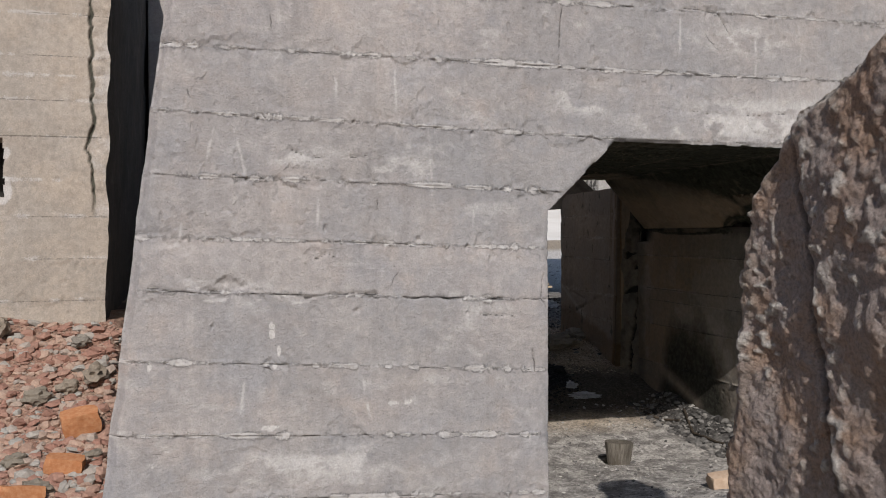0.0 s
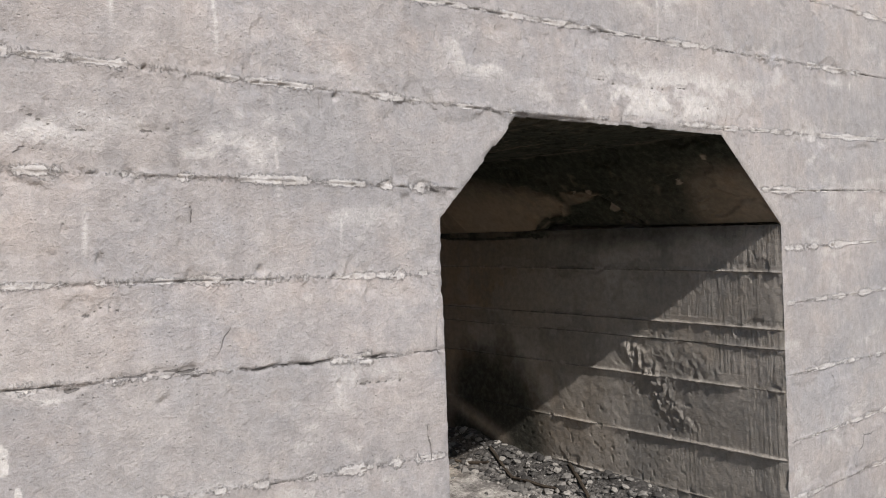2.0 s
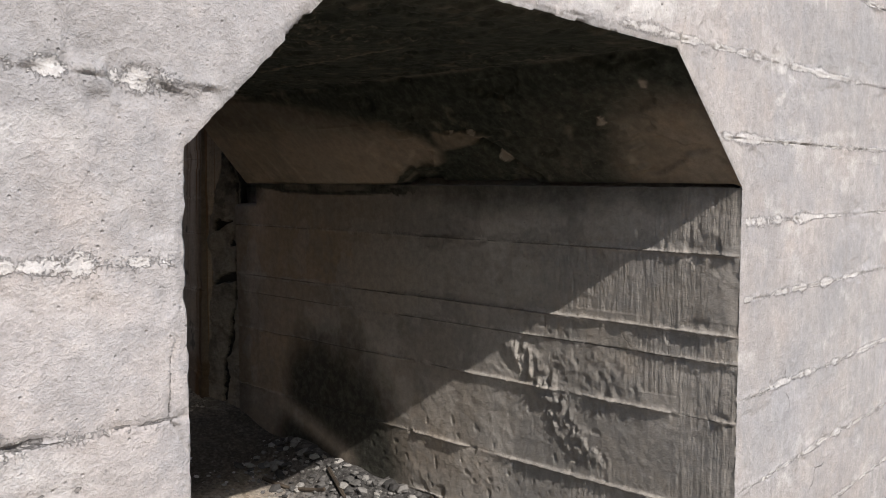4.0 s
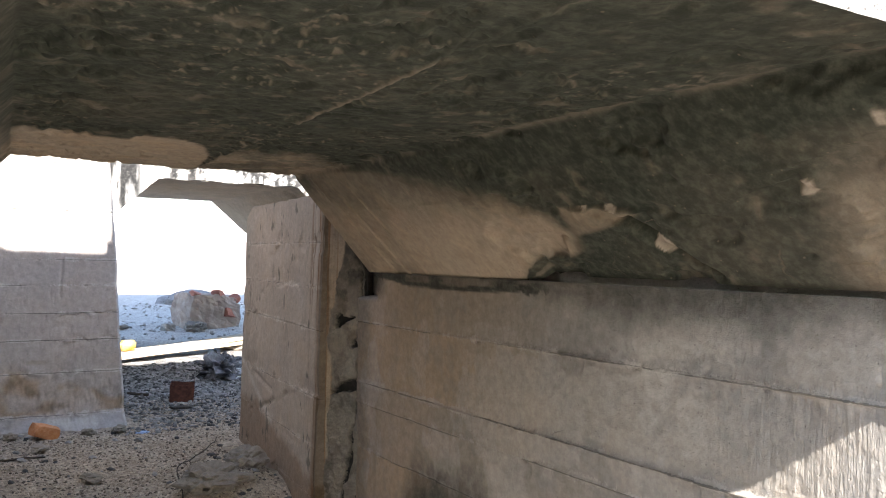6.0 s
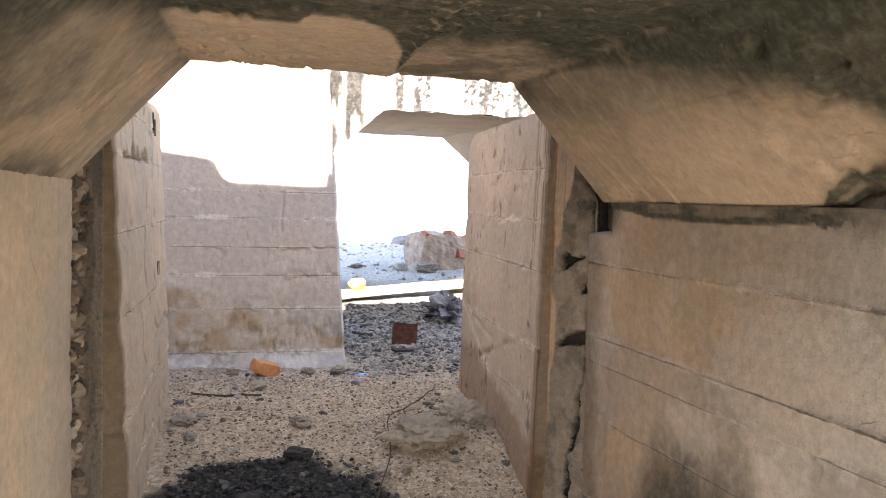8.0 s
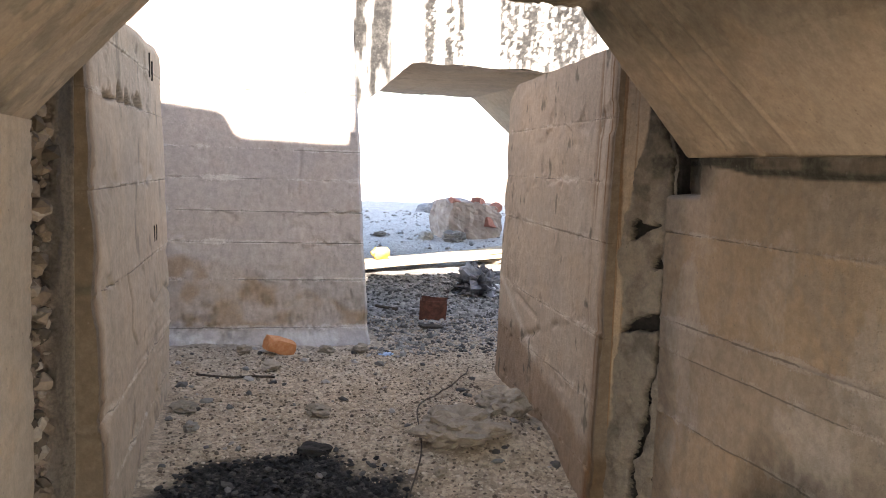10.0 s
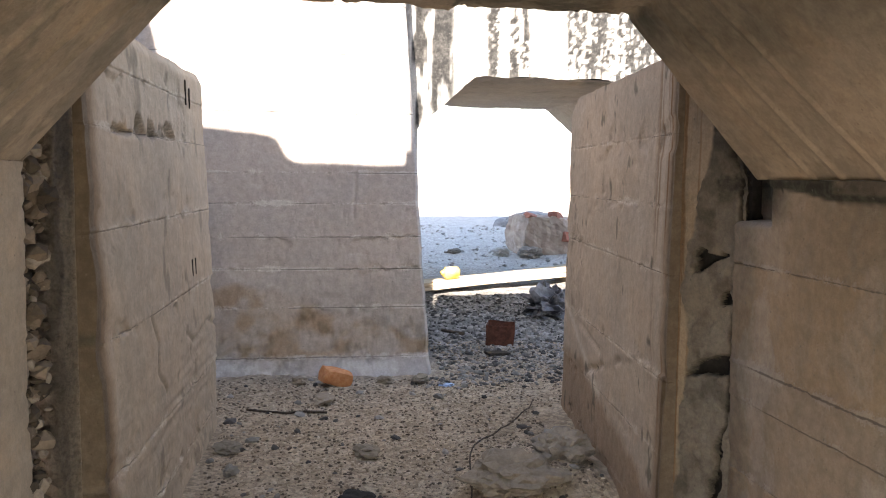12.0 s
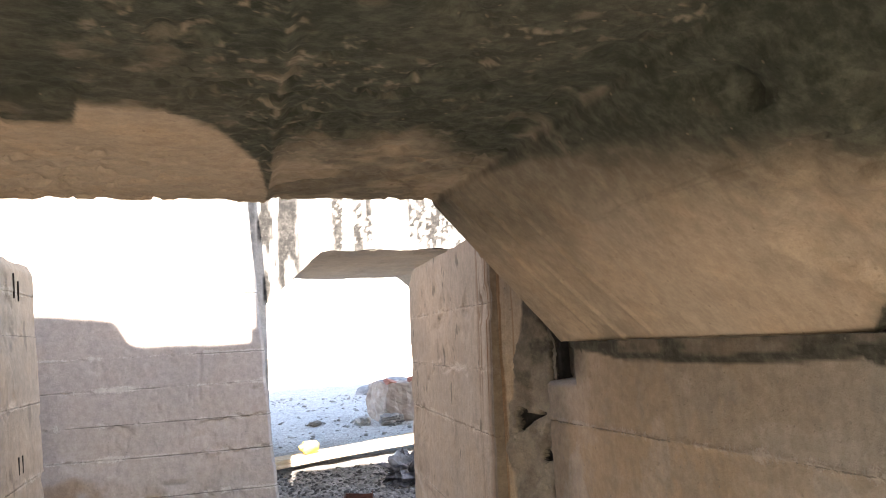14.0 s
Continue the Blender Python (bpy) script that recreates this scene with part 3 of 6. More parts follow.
def section(s):
    """The passage's cross-section at s from 0 (mouth) to 1 (far end): left foot, left chamfer, top, right chamfer."""
    lerp = lambda a, b: a + (b - a) * s
    return [(lerp(1.788, 2.06), lerp(1.55, 1.50)), (lerp(2.20, 2.46), 1.942), (lerp(3.587, 3.70), 1.922), (4.112, lerp(1.468, 1.47))]


def passage_right():
    ys = np.concatenate([np.arange(Y0, 6.3, 0.0055), np.arange(6.3, 7.80, 0.0095), [7.80]])
    lifts = [-0.42, -0.12, 0.19, 0.56, 0.79, 0.90, 1.21]
    Y, Z = np.meshgrid(ys, rows(-0.55, 1.469, lifts, 0.0085), indexing="ij")
    V = Z.copy()
    Z = np.minimum(Z - 0.5 * wobble(Y * 1.5, Z, 23) * smooth(1.46, 1.38, Z), 1.469)
    h, lime = boards(Y, V, lifts, 23, 0.003, 0.003, 0.003, 0.006)
    near = smooth(7.2, 5.6, Y)
    # mortar fins that ran out of the joints and hang in drips
    for k, (jz, size) in enumerate(((1.21, 0.012), (0.90, 0.013), (0.79, 0.008), (0.56, 0.014), (0.19, 0.018), (-0.12, 0.012))):
        s = jz - V
        there = smooth(0.30, 0.55, fbm(Y * 3.5, Y * 0 + k * 5, 80 + k, 5)) * (0.35 + 0.65 * near)
        h += size * np.exp(-(s / 0.0055) ** 2) * there
        drip = smooth(0.60, 0.78, vnoise(Y * 34, Y * 0 + k * 3, 90 + k)) * (s > 0) * np.exp(-s / 0.03)
        h += 0.5 * size * drip * there
    comb = smooth(0.35, 0.55, fbm(Y * 1.5, np.floor(V * 3.2) * 3, 98, 3)) * smooth(5.9, 5.0, Y)
    h += 0.0025 * (vnoise(Y * 70, V * 3.0, 99) - 0.5) * comb
    h += 0.004 * near * (fbm(Y * 22, V * 26, 96, 4) - 0.5)
    rough = smooth(0.0, 0.2, 0.30 - np.abs(V - 0.62) - 0.45 * np.abs(Y - 5.2)) * smooth(0.42, 0.55, fbm(Y * 7, V * 7, 95, 4))
    h += 0.015 * rough * (fbm(Y * 30, V * 30, 94, 4) - 0.3)
    root = smooth(0.13, 0.02, np.abs((Y - 5.38) - 0.9 * (V - 0.55) + 0.16 * (fbm(V * 9, Y * 5, 93, 4) - 0.5))) * smooth(0.22, 0.3, V) * smooth(0.78, 0.72, V)
    h += 0.012 * root * smooth(0.46, 0.60, fbm(Y * 44, V * 30, 92, 4))
    h *= smooth(0.0, 0.04, Y - Y0)
    cut = arris(4.112 + np.maximum(0, 1.468 - Z) * 0.011, Z)
    h -= 0.8 * cut * (1 - smooth(0.0, 0.05, Y - Y0 - cut))
    Y = np.maximum(Y, Y0 + cut)
    # fire marks low on the wall, smoke along the chamfer
    fire = smooth(0.78, 0.38, np.hypot((Y - 6.82) / 0.95, (Z + 0.06) / 1.15) + 0.35 * (fbm(Y * 3, Z * 2, 101, 4) - 0.5))
    bare = np.exp(-((Z + 0.06 - 0.34 * (Y - 6.75)) / 0.06) ** 2) * smooth(6.6, 6.8, Y) * smooth(7.75, 7.5, Y)
    fire = fire * (1 - 0.75 * bare)
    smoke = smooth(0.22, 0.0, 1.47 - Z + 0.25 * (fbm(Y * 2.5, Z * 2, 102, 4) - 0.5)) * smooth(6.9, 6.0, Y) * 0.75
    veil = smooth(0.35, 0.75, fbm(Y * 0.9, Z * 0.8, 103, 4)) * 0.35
    # near end darkened in colour to hold down its sunlit brightness
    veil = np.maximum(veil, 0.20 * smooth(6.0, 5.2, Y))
    soot_dark = np.clip(np.maximum(np.maximum(fire * 0.95, smoke), veil), 0, 1)
    rust = smooth(6.2, 7.6, Y + 0.5 * (fbm(Y * 2, Z * 2, 104, 3) - 0.5)) * 0.25
    blots = 0
    for py, pz, ry, rz in ((6.62, 1.07, 0.13, 0.12), (6.32, 1.14, 0.10, 0.06), (6.05, 0.97, 0.22, 0.05), (5.95, 1.1, 0.12, 0.1), (6.55, 1.25, 0.2, 0.05), (7.15, 1.1, 0.1, 0.2), (5.5, 1.05, 0.1, 0.12), (7.55, 0.62, 0.04, 0.09)):
        blots = np.maximum(blots, np.exp(-((Y - py) / ry) ** 4 - ((Z - pz) / rz) ** 4))
    blots = smooth(0.40, 0.55, blots * (0.25 + 0.9 * fbm(Y * 11, Z * 7, 110, 5))) * 0.42
    patch = smooth(0.52, 0.60, fbm(Y * 4.5, Z * 3.2, 105, 5) + 0.12 * np.exp(-((Y - 6.3) / 0.4) ** 2 - ((Z - 1.0) / 0.25) ** 2) - 0.04) * 0.5
    patch = np.maximum(patch, blots)
    X = 4.112 + np.maximum(0, 1.468 - Z) * 0.011 - h
    notch = smooth(7.575, 7.59, Y) * smooth(1.335, 1.345, Z)
    X = X + 0.09 * notch
    # darker in and around the notch, then along the far end
    soot_dark = np.maximum(soot_dark, 0.85 * smooth(1.30, 1.42, Z) * smooth(7.42, 7.58, Y))
    soot_dark = np.maximum(soot_dark, 0.45 * smooth(7.58, 7.76, Y + 0.08 * (fbm(Z * 4, Z * 0, 106, 3) - 0.5)))
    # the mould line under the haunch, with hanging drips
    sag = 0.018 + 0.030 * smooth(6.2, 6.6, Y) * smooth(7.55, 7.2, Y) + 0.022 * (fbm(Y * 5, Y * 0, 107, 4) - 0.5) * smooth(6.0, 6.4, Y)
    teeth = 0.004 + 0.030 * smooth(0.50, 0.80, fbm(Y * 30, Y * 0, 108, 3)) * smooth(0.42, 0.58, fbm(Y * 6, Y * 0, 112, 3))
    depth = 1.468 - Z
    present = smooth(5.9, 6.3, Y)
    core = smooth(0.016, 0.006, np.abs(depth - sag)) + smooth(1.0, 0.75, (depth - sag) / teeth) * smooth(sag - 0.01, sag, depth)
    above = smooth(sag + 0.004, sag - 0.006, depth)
    soot_dark = np.maximum(soot_dark, np.clip(0.95 * np.clip(core, 0, 1) + above * (0.66 + 0.3 * smooth(0.35, 0.65, fbm(Y * 9, Z * 20, 113, 4))), 0, 0.97) * present)
    X = X - 0.010 * above * present * (1 - notch)
    ob = sheet("wall_east", np.stack([X, Y, Z], -1), M_EAST, {"wear": np.maximum(lime * 0.5, patch * 0.9), "soot_dark": soot_dark, "rust": rust, "comb": comb, "warm": smooth(5.4, 7.0, Y + 0.8 * (fbm(Y * 1.2, V * 1.2, 109, 3) - 0.5)) * 0.85, "tone": cast_tone(Y, V, lifts, 23), **seams(Y, V, lifts, 23, 0.9)})
    tagged(ob, "stained board-marked concrete passage wall with mortar ridges", "wall", kind="structure")


def passage_left():
    ys = np.arange(Y0, Y1 + 0.001, 0.014)
    Y, T = np.meshgrid(ys, np.linspace(0, 1, 140), indexing="ij")
    s = (Y - Y0) / (Y1 - Y0)
    Z = -0.55 + T * (1.55 - 0.05 * s + 0.55)
    h, lime = boards(Y, Z, [-0.3, 0.03, 0.36, 0.7, 1.03, 1.3], 29)
    h *= smooth(0.0, 0.05, Y - Y0)
    cut = arris(1.788 + 0 * Z, Z)
    h -= 0.8 * cut * (1 - smooth(0.0, 0.05, Y - Y0 - cut))
    Y = np.maximum(Y, Y0 + cut)
    X = 1.788 + 0.272 * s + h
    soot_dark = smooth(0.3, 0.8, fbm(Y, Z, 111, 4)) * 0.6 * smooth(7.3, 6.0, Y)
    ob = sheet("wall_west", np.stack([X, Y, Z], -1), M_INNER, {"wear": lime * 0.5, "soot_dark": soot_dark})
    tagged(ob, "tan board-marked concrete passage wall", "wall", kind="structure")


def ceiling():
    ys = np.concatenate([np.arange(Y0, 5.3, 0.012), np.arange(5.3, Y1 - 0.002, 0.0062), Y1 + np.array([0.0, 0.012, 0.022, 0.028, 0.03, 0.03])])
    lift = np.concatenate([np.zeros(len(ys) - 6), np.array([0.002, 0.008, 0.02, 0.04, 0.08, 0.3])])
    counts = (70, 210, 110)
    ws = []
    for seg, n in enumerate(counts):
        t = np.linspace(0, 1, n, endpoint=seg == 2)
        ws.append(seg + t)
    W = np.concatenate(ws)
    S = np.clip((ys - Y0) / (Y1 - Y0), 0, 1)
    P = np.zeros((len(ys), len(W), 3))
    for i, s in enumerate(S):
        pts = np.array(section(s))
        k = np.minimum(W.astype(int), 2)
        f = (W - k)[:, None]
        xz = pts[k] * (1 - f) + pts[k + 1] * f
        P[i, :, 0], P[i, :, 1], P[i, :, 2] = xz[:, 0], ys[i], xz[:, 1]
    Y, X, Z = P[..., 1], P[..., 0], P[..., 2]
    Wg = np.broadcast_to(W, X.shape)
    u, v = Y, X
    h = 0.010 * (fbm(u * 2, v * 2, 131, 4) - 0.5) + 0.004 * (fbm(u * 18, v * 18, 132, 4) - 0.5)
    # rough, spalled and porous roof; a ridge where two form panels met
    roof = smooth(0.97, 1.03, Wg) * smooth(2.03, 1.97, Wg)
    h += -0.012 * smooth(0.55, 0.72, fbm(u * 7, v * 9, 133, 4)) * roof
    seam_x = 3.03 + (Y - 5.66) * 0.08 + 0.012 * (fbm(Y * 4, Y * 0, 134, 3) - 0.5)
    h += 0.006 * np.exp(-((X - seam_x) / 0.010) ** 2) * roof * smooth(0.25, 0.5, fbm(Y * 5, Y * 0, 135, 3))
    h -= 0.010 * smooth(0.0, 0.03, X - seam_x) * roof
    slick = np.maximum(np.exp(-((X - 3.19) / 0.10) ** 4 - ((Y - 6.08) / 0.18) ** 4), np.exp(-((X - 3.385) / 0.06) ** 4 - ((Y - 6.46) / 0.085) ** 4))
    slick = smooth(0.35, 0.5, np.maximum(slick, np.exp(-((X - 3.36 - 0.25 * (5.9 - Y)) / 0.10) ** 4 - ((Y - 5.85) / 0.22) ** 4)) + 0.25 * (fbm(X * 9, Y * 9, 163, 3) - 0.5))
    pores = smooth(0.56, 0.68, fbm(u * 24, v * 24, 164, 4)) * smooth(0.40, 0.60, fbm(u * 3.2, v * 3.2, 165, 4)) * (1 - slick)
    h -= 0.012 * pores * roof
    h += 0.008 * (fbm(u * 40, v * 40, 166, 3) - 0.5) * roof * (1 - slick)
    # board lines on the chamfers and a fallen flake with a cracked edge on the right one
    right = smooth(1.97, 2.03, Wg)
    left = smooth(1.03, 0.97, Wg)
    cut = 0.0
    for c in (7.13, 7.30, 7.42):
        off = Y - c + 0.12 * (np.where(Wg > 2, Wg - 2, 1 - Wg) - 0.4)
        cut = cut + smooth(0.035, 0.0, off) * smooth(-0.006, 0.002, off)
    h += 0.007 * cut * np.maximum(right, left)
    lines = smooth(0.006, 0.002, np.abs(Wg - 2.37 - 0.02 * (fbm(Y * 3, Y * 0, 144, 3) - 0.5))) + smooth(0.006, 0.002, np.abs(Wg - 0.48))
    h += 0.005 * lines
    flake = smooth(0.05, -0.05, Y - 6.25 + 0.9 * (fbm(Y * 2, Wg * 2.2, 137, 4) - 0.5) - 0.3 * (Wg - 2.5)) * right
    h -= 0.022 * flake
    h -= 0.02 * right * smooth(0.60, 0.70, fbm(u * 4, Wg * 5, 138, 4)) * flake
    line = 2.972 - 0.05 * (fbm(Y * 5, Y * 0, 139, 5) - 0.3) - 0.10 * smooth(6.5, 6.1, Y) * smooth(5.6, 5.95, Y) + 0.2 * smooth(6.2, 6.5, Y)
    far_part = smooth(5.3, 5.6, Y)
    under = smooth(-0.004, 0.010, Wg - line) * right * far_part
    drip = smooth(0.030, 0.010, np.abs(Wg - line - 0.01) - 0.02 * vnoise(Y * 45, Y * 0, 142)) * right * far_part
    halo = np.exp(-np.clip(line - Wg, 0, 1) / 0.055) * right * far_part * 0.85 * (0.4 + fbm(Y * 6, Wg * 6, 143, 3))
    h += 0.006 * drip * fbm(Y * 50, Wg * 9, 140, 3)
    h -= 0.006 * under
    torn = along(Y, Wg, [(5.62, 2.60), (5.55, 2.74), (5.42, 2.96)], 0.022, 9) * right
    h -= 0.045 * torn
    ledge = smooth(-0.01, 0.01, Wg - 2.50 - 0.10 * (5.79 - Y)) * smooth(5.50, 5.56, Y) * smooth(5.86, 5.80, Y) * smooth(2.75, 2.55, Wg)
    h += 0.018 * ledge * right
    h *= smooth(0, 0.05, Y - Y0)
    cut = arris(X[:1] + 0 * X, Z[:1] + 0 * Z)
    h -= 0.8 * cut * (1 - smooth(0.0, 0.05, Y - Y0 - cut))
    P[..., 1] = np.maximum(P[..., 1], Y0 + cut)
    nx, nz = np.zeros_like(W), np.zeros_like(W)
    soft = lambda a: smooth(a - 0.03, a + 0.03, W)
    ang = (-0.76) * (1 - soft(1.0)) + 0.76 * soft(2.0)
    nx, nz = -np.sin(ang), -np.cos(ang)
    P[..., 0] += nx * h
    P[..., 2] += nz * h
    P[..., 2] += lift[:, None]
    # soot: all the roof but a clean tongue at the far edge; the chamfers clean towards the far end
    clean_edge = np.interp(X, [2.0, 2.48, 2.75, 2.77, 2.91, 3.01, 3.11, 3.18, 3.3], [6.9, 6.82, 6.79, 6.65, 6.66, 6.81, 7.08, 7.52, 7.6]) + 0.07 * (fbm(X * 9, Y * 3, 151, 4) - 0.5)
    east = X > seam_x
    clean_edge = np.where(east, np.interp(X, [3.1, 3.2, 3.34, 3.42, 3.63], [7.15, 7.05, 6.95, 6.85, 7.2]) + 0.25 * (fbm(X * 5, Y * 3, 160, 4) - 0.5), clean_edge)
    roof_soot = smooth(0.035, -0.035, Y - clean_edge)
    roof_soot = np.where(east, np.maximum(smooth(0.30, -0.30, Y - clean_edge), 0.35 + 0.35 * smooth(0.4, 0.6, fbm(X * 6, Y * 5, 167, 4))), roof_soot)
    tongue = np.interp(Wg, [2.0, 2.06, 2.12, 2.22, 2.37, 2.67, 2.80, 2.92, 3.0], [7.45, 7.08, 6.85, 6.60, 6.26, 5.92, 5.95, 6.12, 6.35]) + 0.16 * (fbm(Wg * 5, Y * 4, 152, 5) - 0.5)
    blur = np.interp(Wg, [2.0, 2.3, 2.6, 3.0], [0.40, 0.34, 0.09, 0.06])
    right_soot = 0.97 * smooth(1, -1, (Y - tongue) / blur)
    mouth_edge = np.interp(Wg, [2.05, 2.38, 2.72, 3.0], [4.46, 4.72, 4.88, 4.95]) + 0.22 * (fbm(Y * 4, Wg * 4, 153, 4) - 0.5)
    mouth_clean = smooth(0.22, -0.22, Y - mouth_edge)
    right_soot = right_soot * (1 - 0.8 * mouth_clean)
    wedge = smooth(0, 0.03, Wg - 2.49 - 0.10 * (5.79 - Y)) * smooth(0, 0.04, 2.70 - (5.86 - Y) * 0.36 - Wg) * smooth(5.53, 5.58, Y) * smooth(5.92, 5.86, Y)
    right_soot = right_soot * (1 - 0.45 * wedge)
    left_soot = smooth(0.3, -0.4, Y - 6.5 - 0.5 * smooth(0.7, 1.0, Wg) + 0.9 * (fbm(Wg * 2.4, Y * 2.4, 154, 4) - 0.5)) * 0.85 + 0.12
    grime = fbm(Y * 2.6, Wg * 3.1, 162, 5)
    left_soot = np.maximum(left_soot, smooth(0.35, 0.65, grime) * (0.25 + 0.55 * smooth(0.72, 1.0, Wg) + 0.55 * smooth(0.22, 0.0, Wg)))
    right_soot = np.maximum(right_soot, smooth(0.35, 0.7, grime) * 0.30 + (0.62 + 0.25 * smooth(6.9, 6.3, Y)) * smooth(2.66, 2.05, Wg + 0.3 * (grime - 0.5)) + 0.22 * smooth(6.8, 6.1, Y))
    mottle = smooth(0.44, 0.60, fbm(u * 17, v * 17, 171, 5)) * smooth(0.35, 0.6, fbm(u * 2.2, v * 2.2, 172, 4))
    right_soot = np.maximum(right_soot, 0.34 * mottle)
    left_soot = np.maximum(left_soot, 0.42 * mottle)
    soot_dark = roof_soot * roof + right_soot * right + left_soot * left
    # the torn crack is blackened to carry the shade inside it
    soot_dark = np.maximum(np.maximum(soot_dark, drip * 0.92), np.maximum(halo, np.maximum(under * 0.5, torn)))
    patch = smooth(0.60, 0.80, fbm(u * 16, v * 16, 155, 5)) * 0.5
    soot_dark = np.clip(soot_dark * (1 - 0.35 * patch) * (0.88 + 0.25 * fbm(u * 3, v * 3, 156, 4)), 0, 1)
    spot = np.exp(-(((Y - 5.53) / 0.05) ** 2 + ((Wg - 2.76) / 0.06) ** 2)) + 0.8 * np.exp(-(((Y - 4.95) / 0.04) ** 2 + ((Wg - 2.48) / 0.06) ** 2)) + 0.9 * np.exp(-(((Y - 4.69) / 0.03) ** 2 + ((Wg - 2.23) / 0.08) ** 2)) + 0.6 * along(Y, Wg, [(5.80, 2.49), (5.66, 2.51), (5.54, 2.52)], 0.014, 7) + 0.5 * along(Y, Wg, [(5.66, 2.40), (5.63, 2.5), (5.62, 2.62)], 0.02, 8)
    pale = smooth(0.36, 0.46, spot * (0.10 + 1.15 * fbm(u * 26, Wg * 16, 157, 5))) * right * 0.7
    pale = np.maximum(pale, np.exp(-((X - seam_x) / 0.007) ** 2) * roof * 0.34 * smooth(0.47, 0.58, fbm(Y * 4, Y * 0, 158, 4)))
    pale = np.maximum(pale, 0.3 * smooth(0.66, 0.76, fbm(u * 46, v * 60, 168, 3)) * smooth(0.45, 0.65, fbm(u * 2.5, v * 2.5, 169, 4)) * roof * (1 - slick))
    pale = np.maximum(pale, 0.22 * np.exp(-((Wg - 2.0) / 0.015) ** 2) * smooth(0.5, 0.62, fbm(Y * 7, Wg * 9, 170, 4)))
    soot_dark = soot_dark * (1 - np.clip(pale, 0, 1))
    rust = 0.25 * (1 - soot_dark) * fbm(u * 2, v * 2, 159, 3)
    ob = sheet("ceiling", P, M_INNER, {"soot_dark": soot_dark, "wear": np.clip(pale, 0, 1), "rust": rust})
    tagged(ob, "soot-blackened concrete passage roof with chamfered haunches", "ceiling", kind="structure")


passage_right()
passage_left()
ceiling()


def mass(name, lo, hi, label):
    return tagged(solid(name, lo, hi, M_FRONT), label, "wall", kind="structure")


mass("wall_mass_west", (-0.05, 4.56, -0.5), (1.70, 7.63, 2.05), "grey concrete mass beside the passage")
mass("wall_mass_east", (4.24, 4.56, -0.5), (6.0, 7.63, 2.05), "grey concrete mass beside the passage")
mass("roof_slab", (-0.05, 4.56, 2.06), (6.0, 7.64, 3.95), "thick grey concrete roof slab of the first block")


def parapet():
    """The broken top edge of the roof slab."""
    X, T = np.meshgrid(np.linspace(1.15, 2.765, 160), np.linspace(0, 1, 8), indexing="ij")
    top = np.interp(X, [1.15, 1.58, 1.92, 1.96, 2.02, 2.06, 2.40, 2.735, 2.745, 2.79], [4.30, 4.285, 4.25, 4.22, 4.11, 4.085, 4.078, 4.072, 4.165, 4.165]) + 0.018 * (fbm(X * 14, X * 0, 191, 4) - 0.5)
    P = np.stack([X, 7.655 + 0 * X, 3.9 + (top - 3.9) * T], -1)
    ob = sheet("parapet", P, M_FRONT, None, (0, -0.5, 0))
    tagged(ob, "broken grey concrete edge of the roof slab", "wall", kind="structure")


parapet()
mass("tower_west", (-0.05, 4.6, 3.96), (1.155, 7.66, 5.2), "tall grey concrete upstand on the roof slab")
mass("parapet_east", (2.77, 4.6, 3.96), (6.0, 7.66, 5.1), "tall grey concrete upstand on the roof slab")

# ---- flanking blocks behind the first block ----


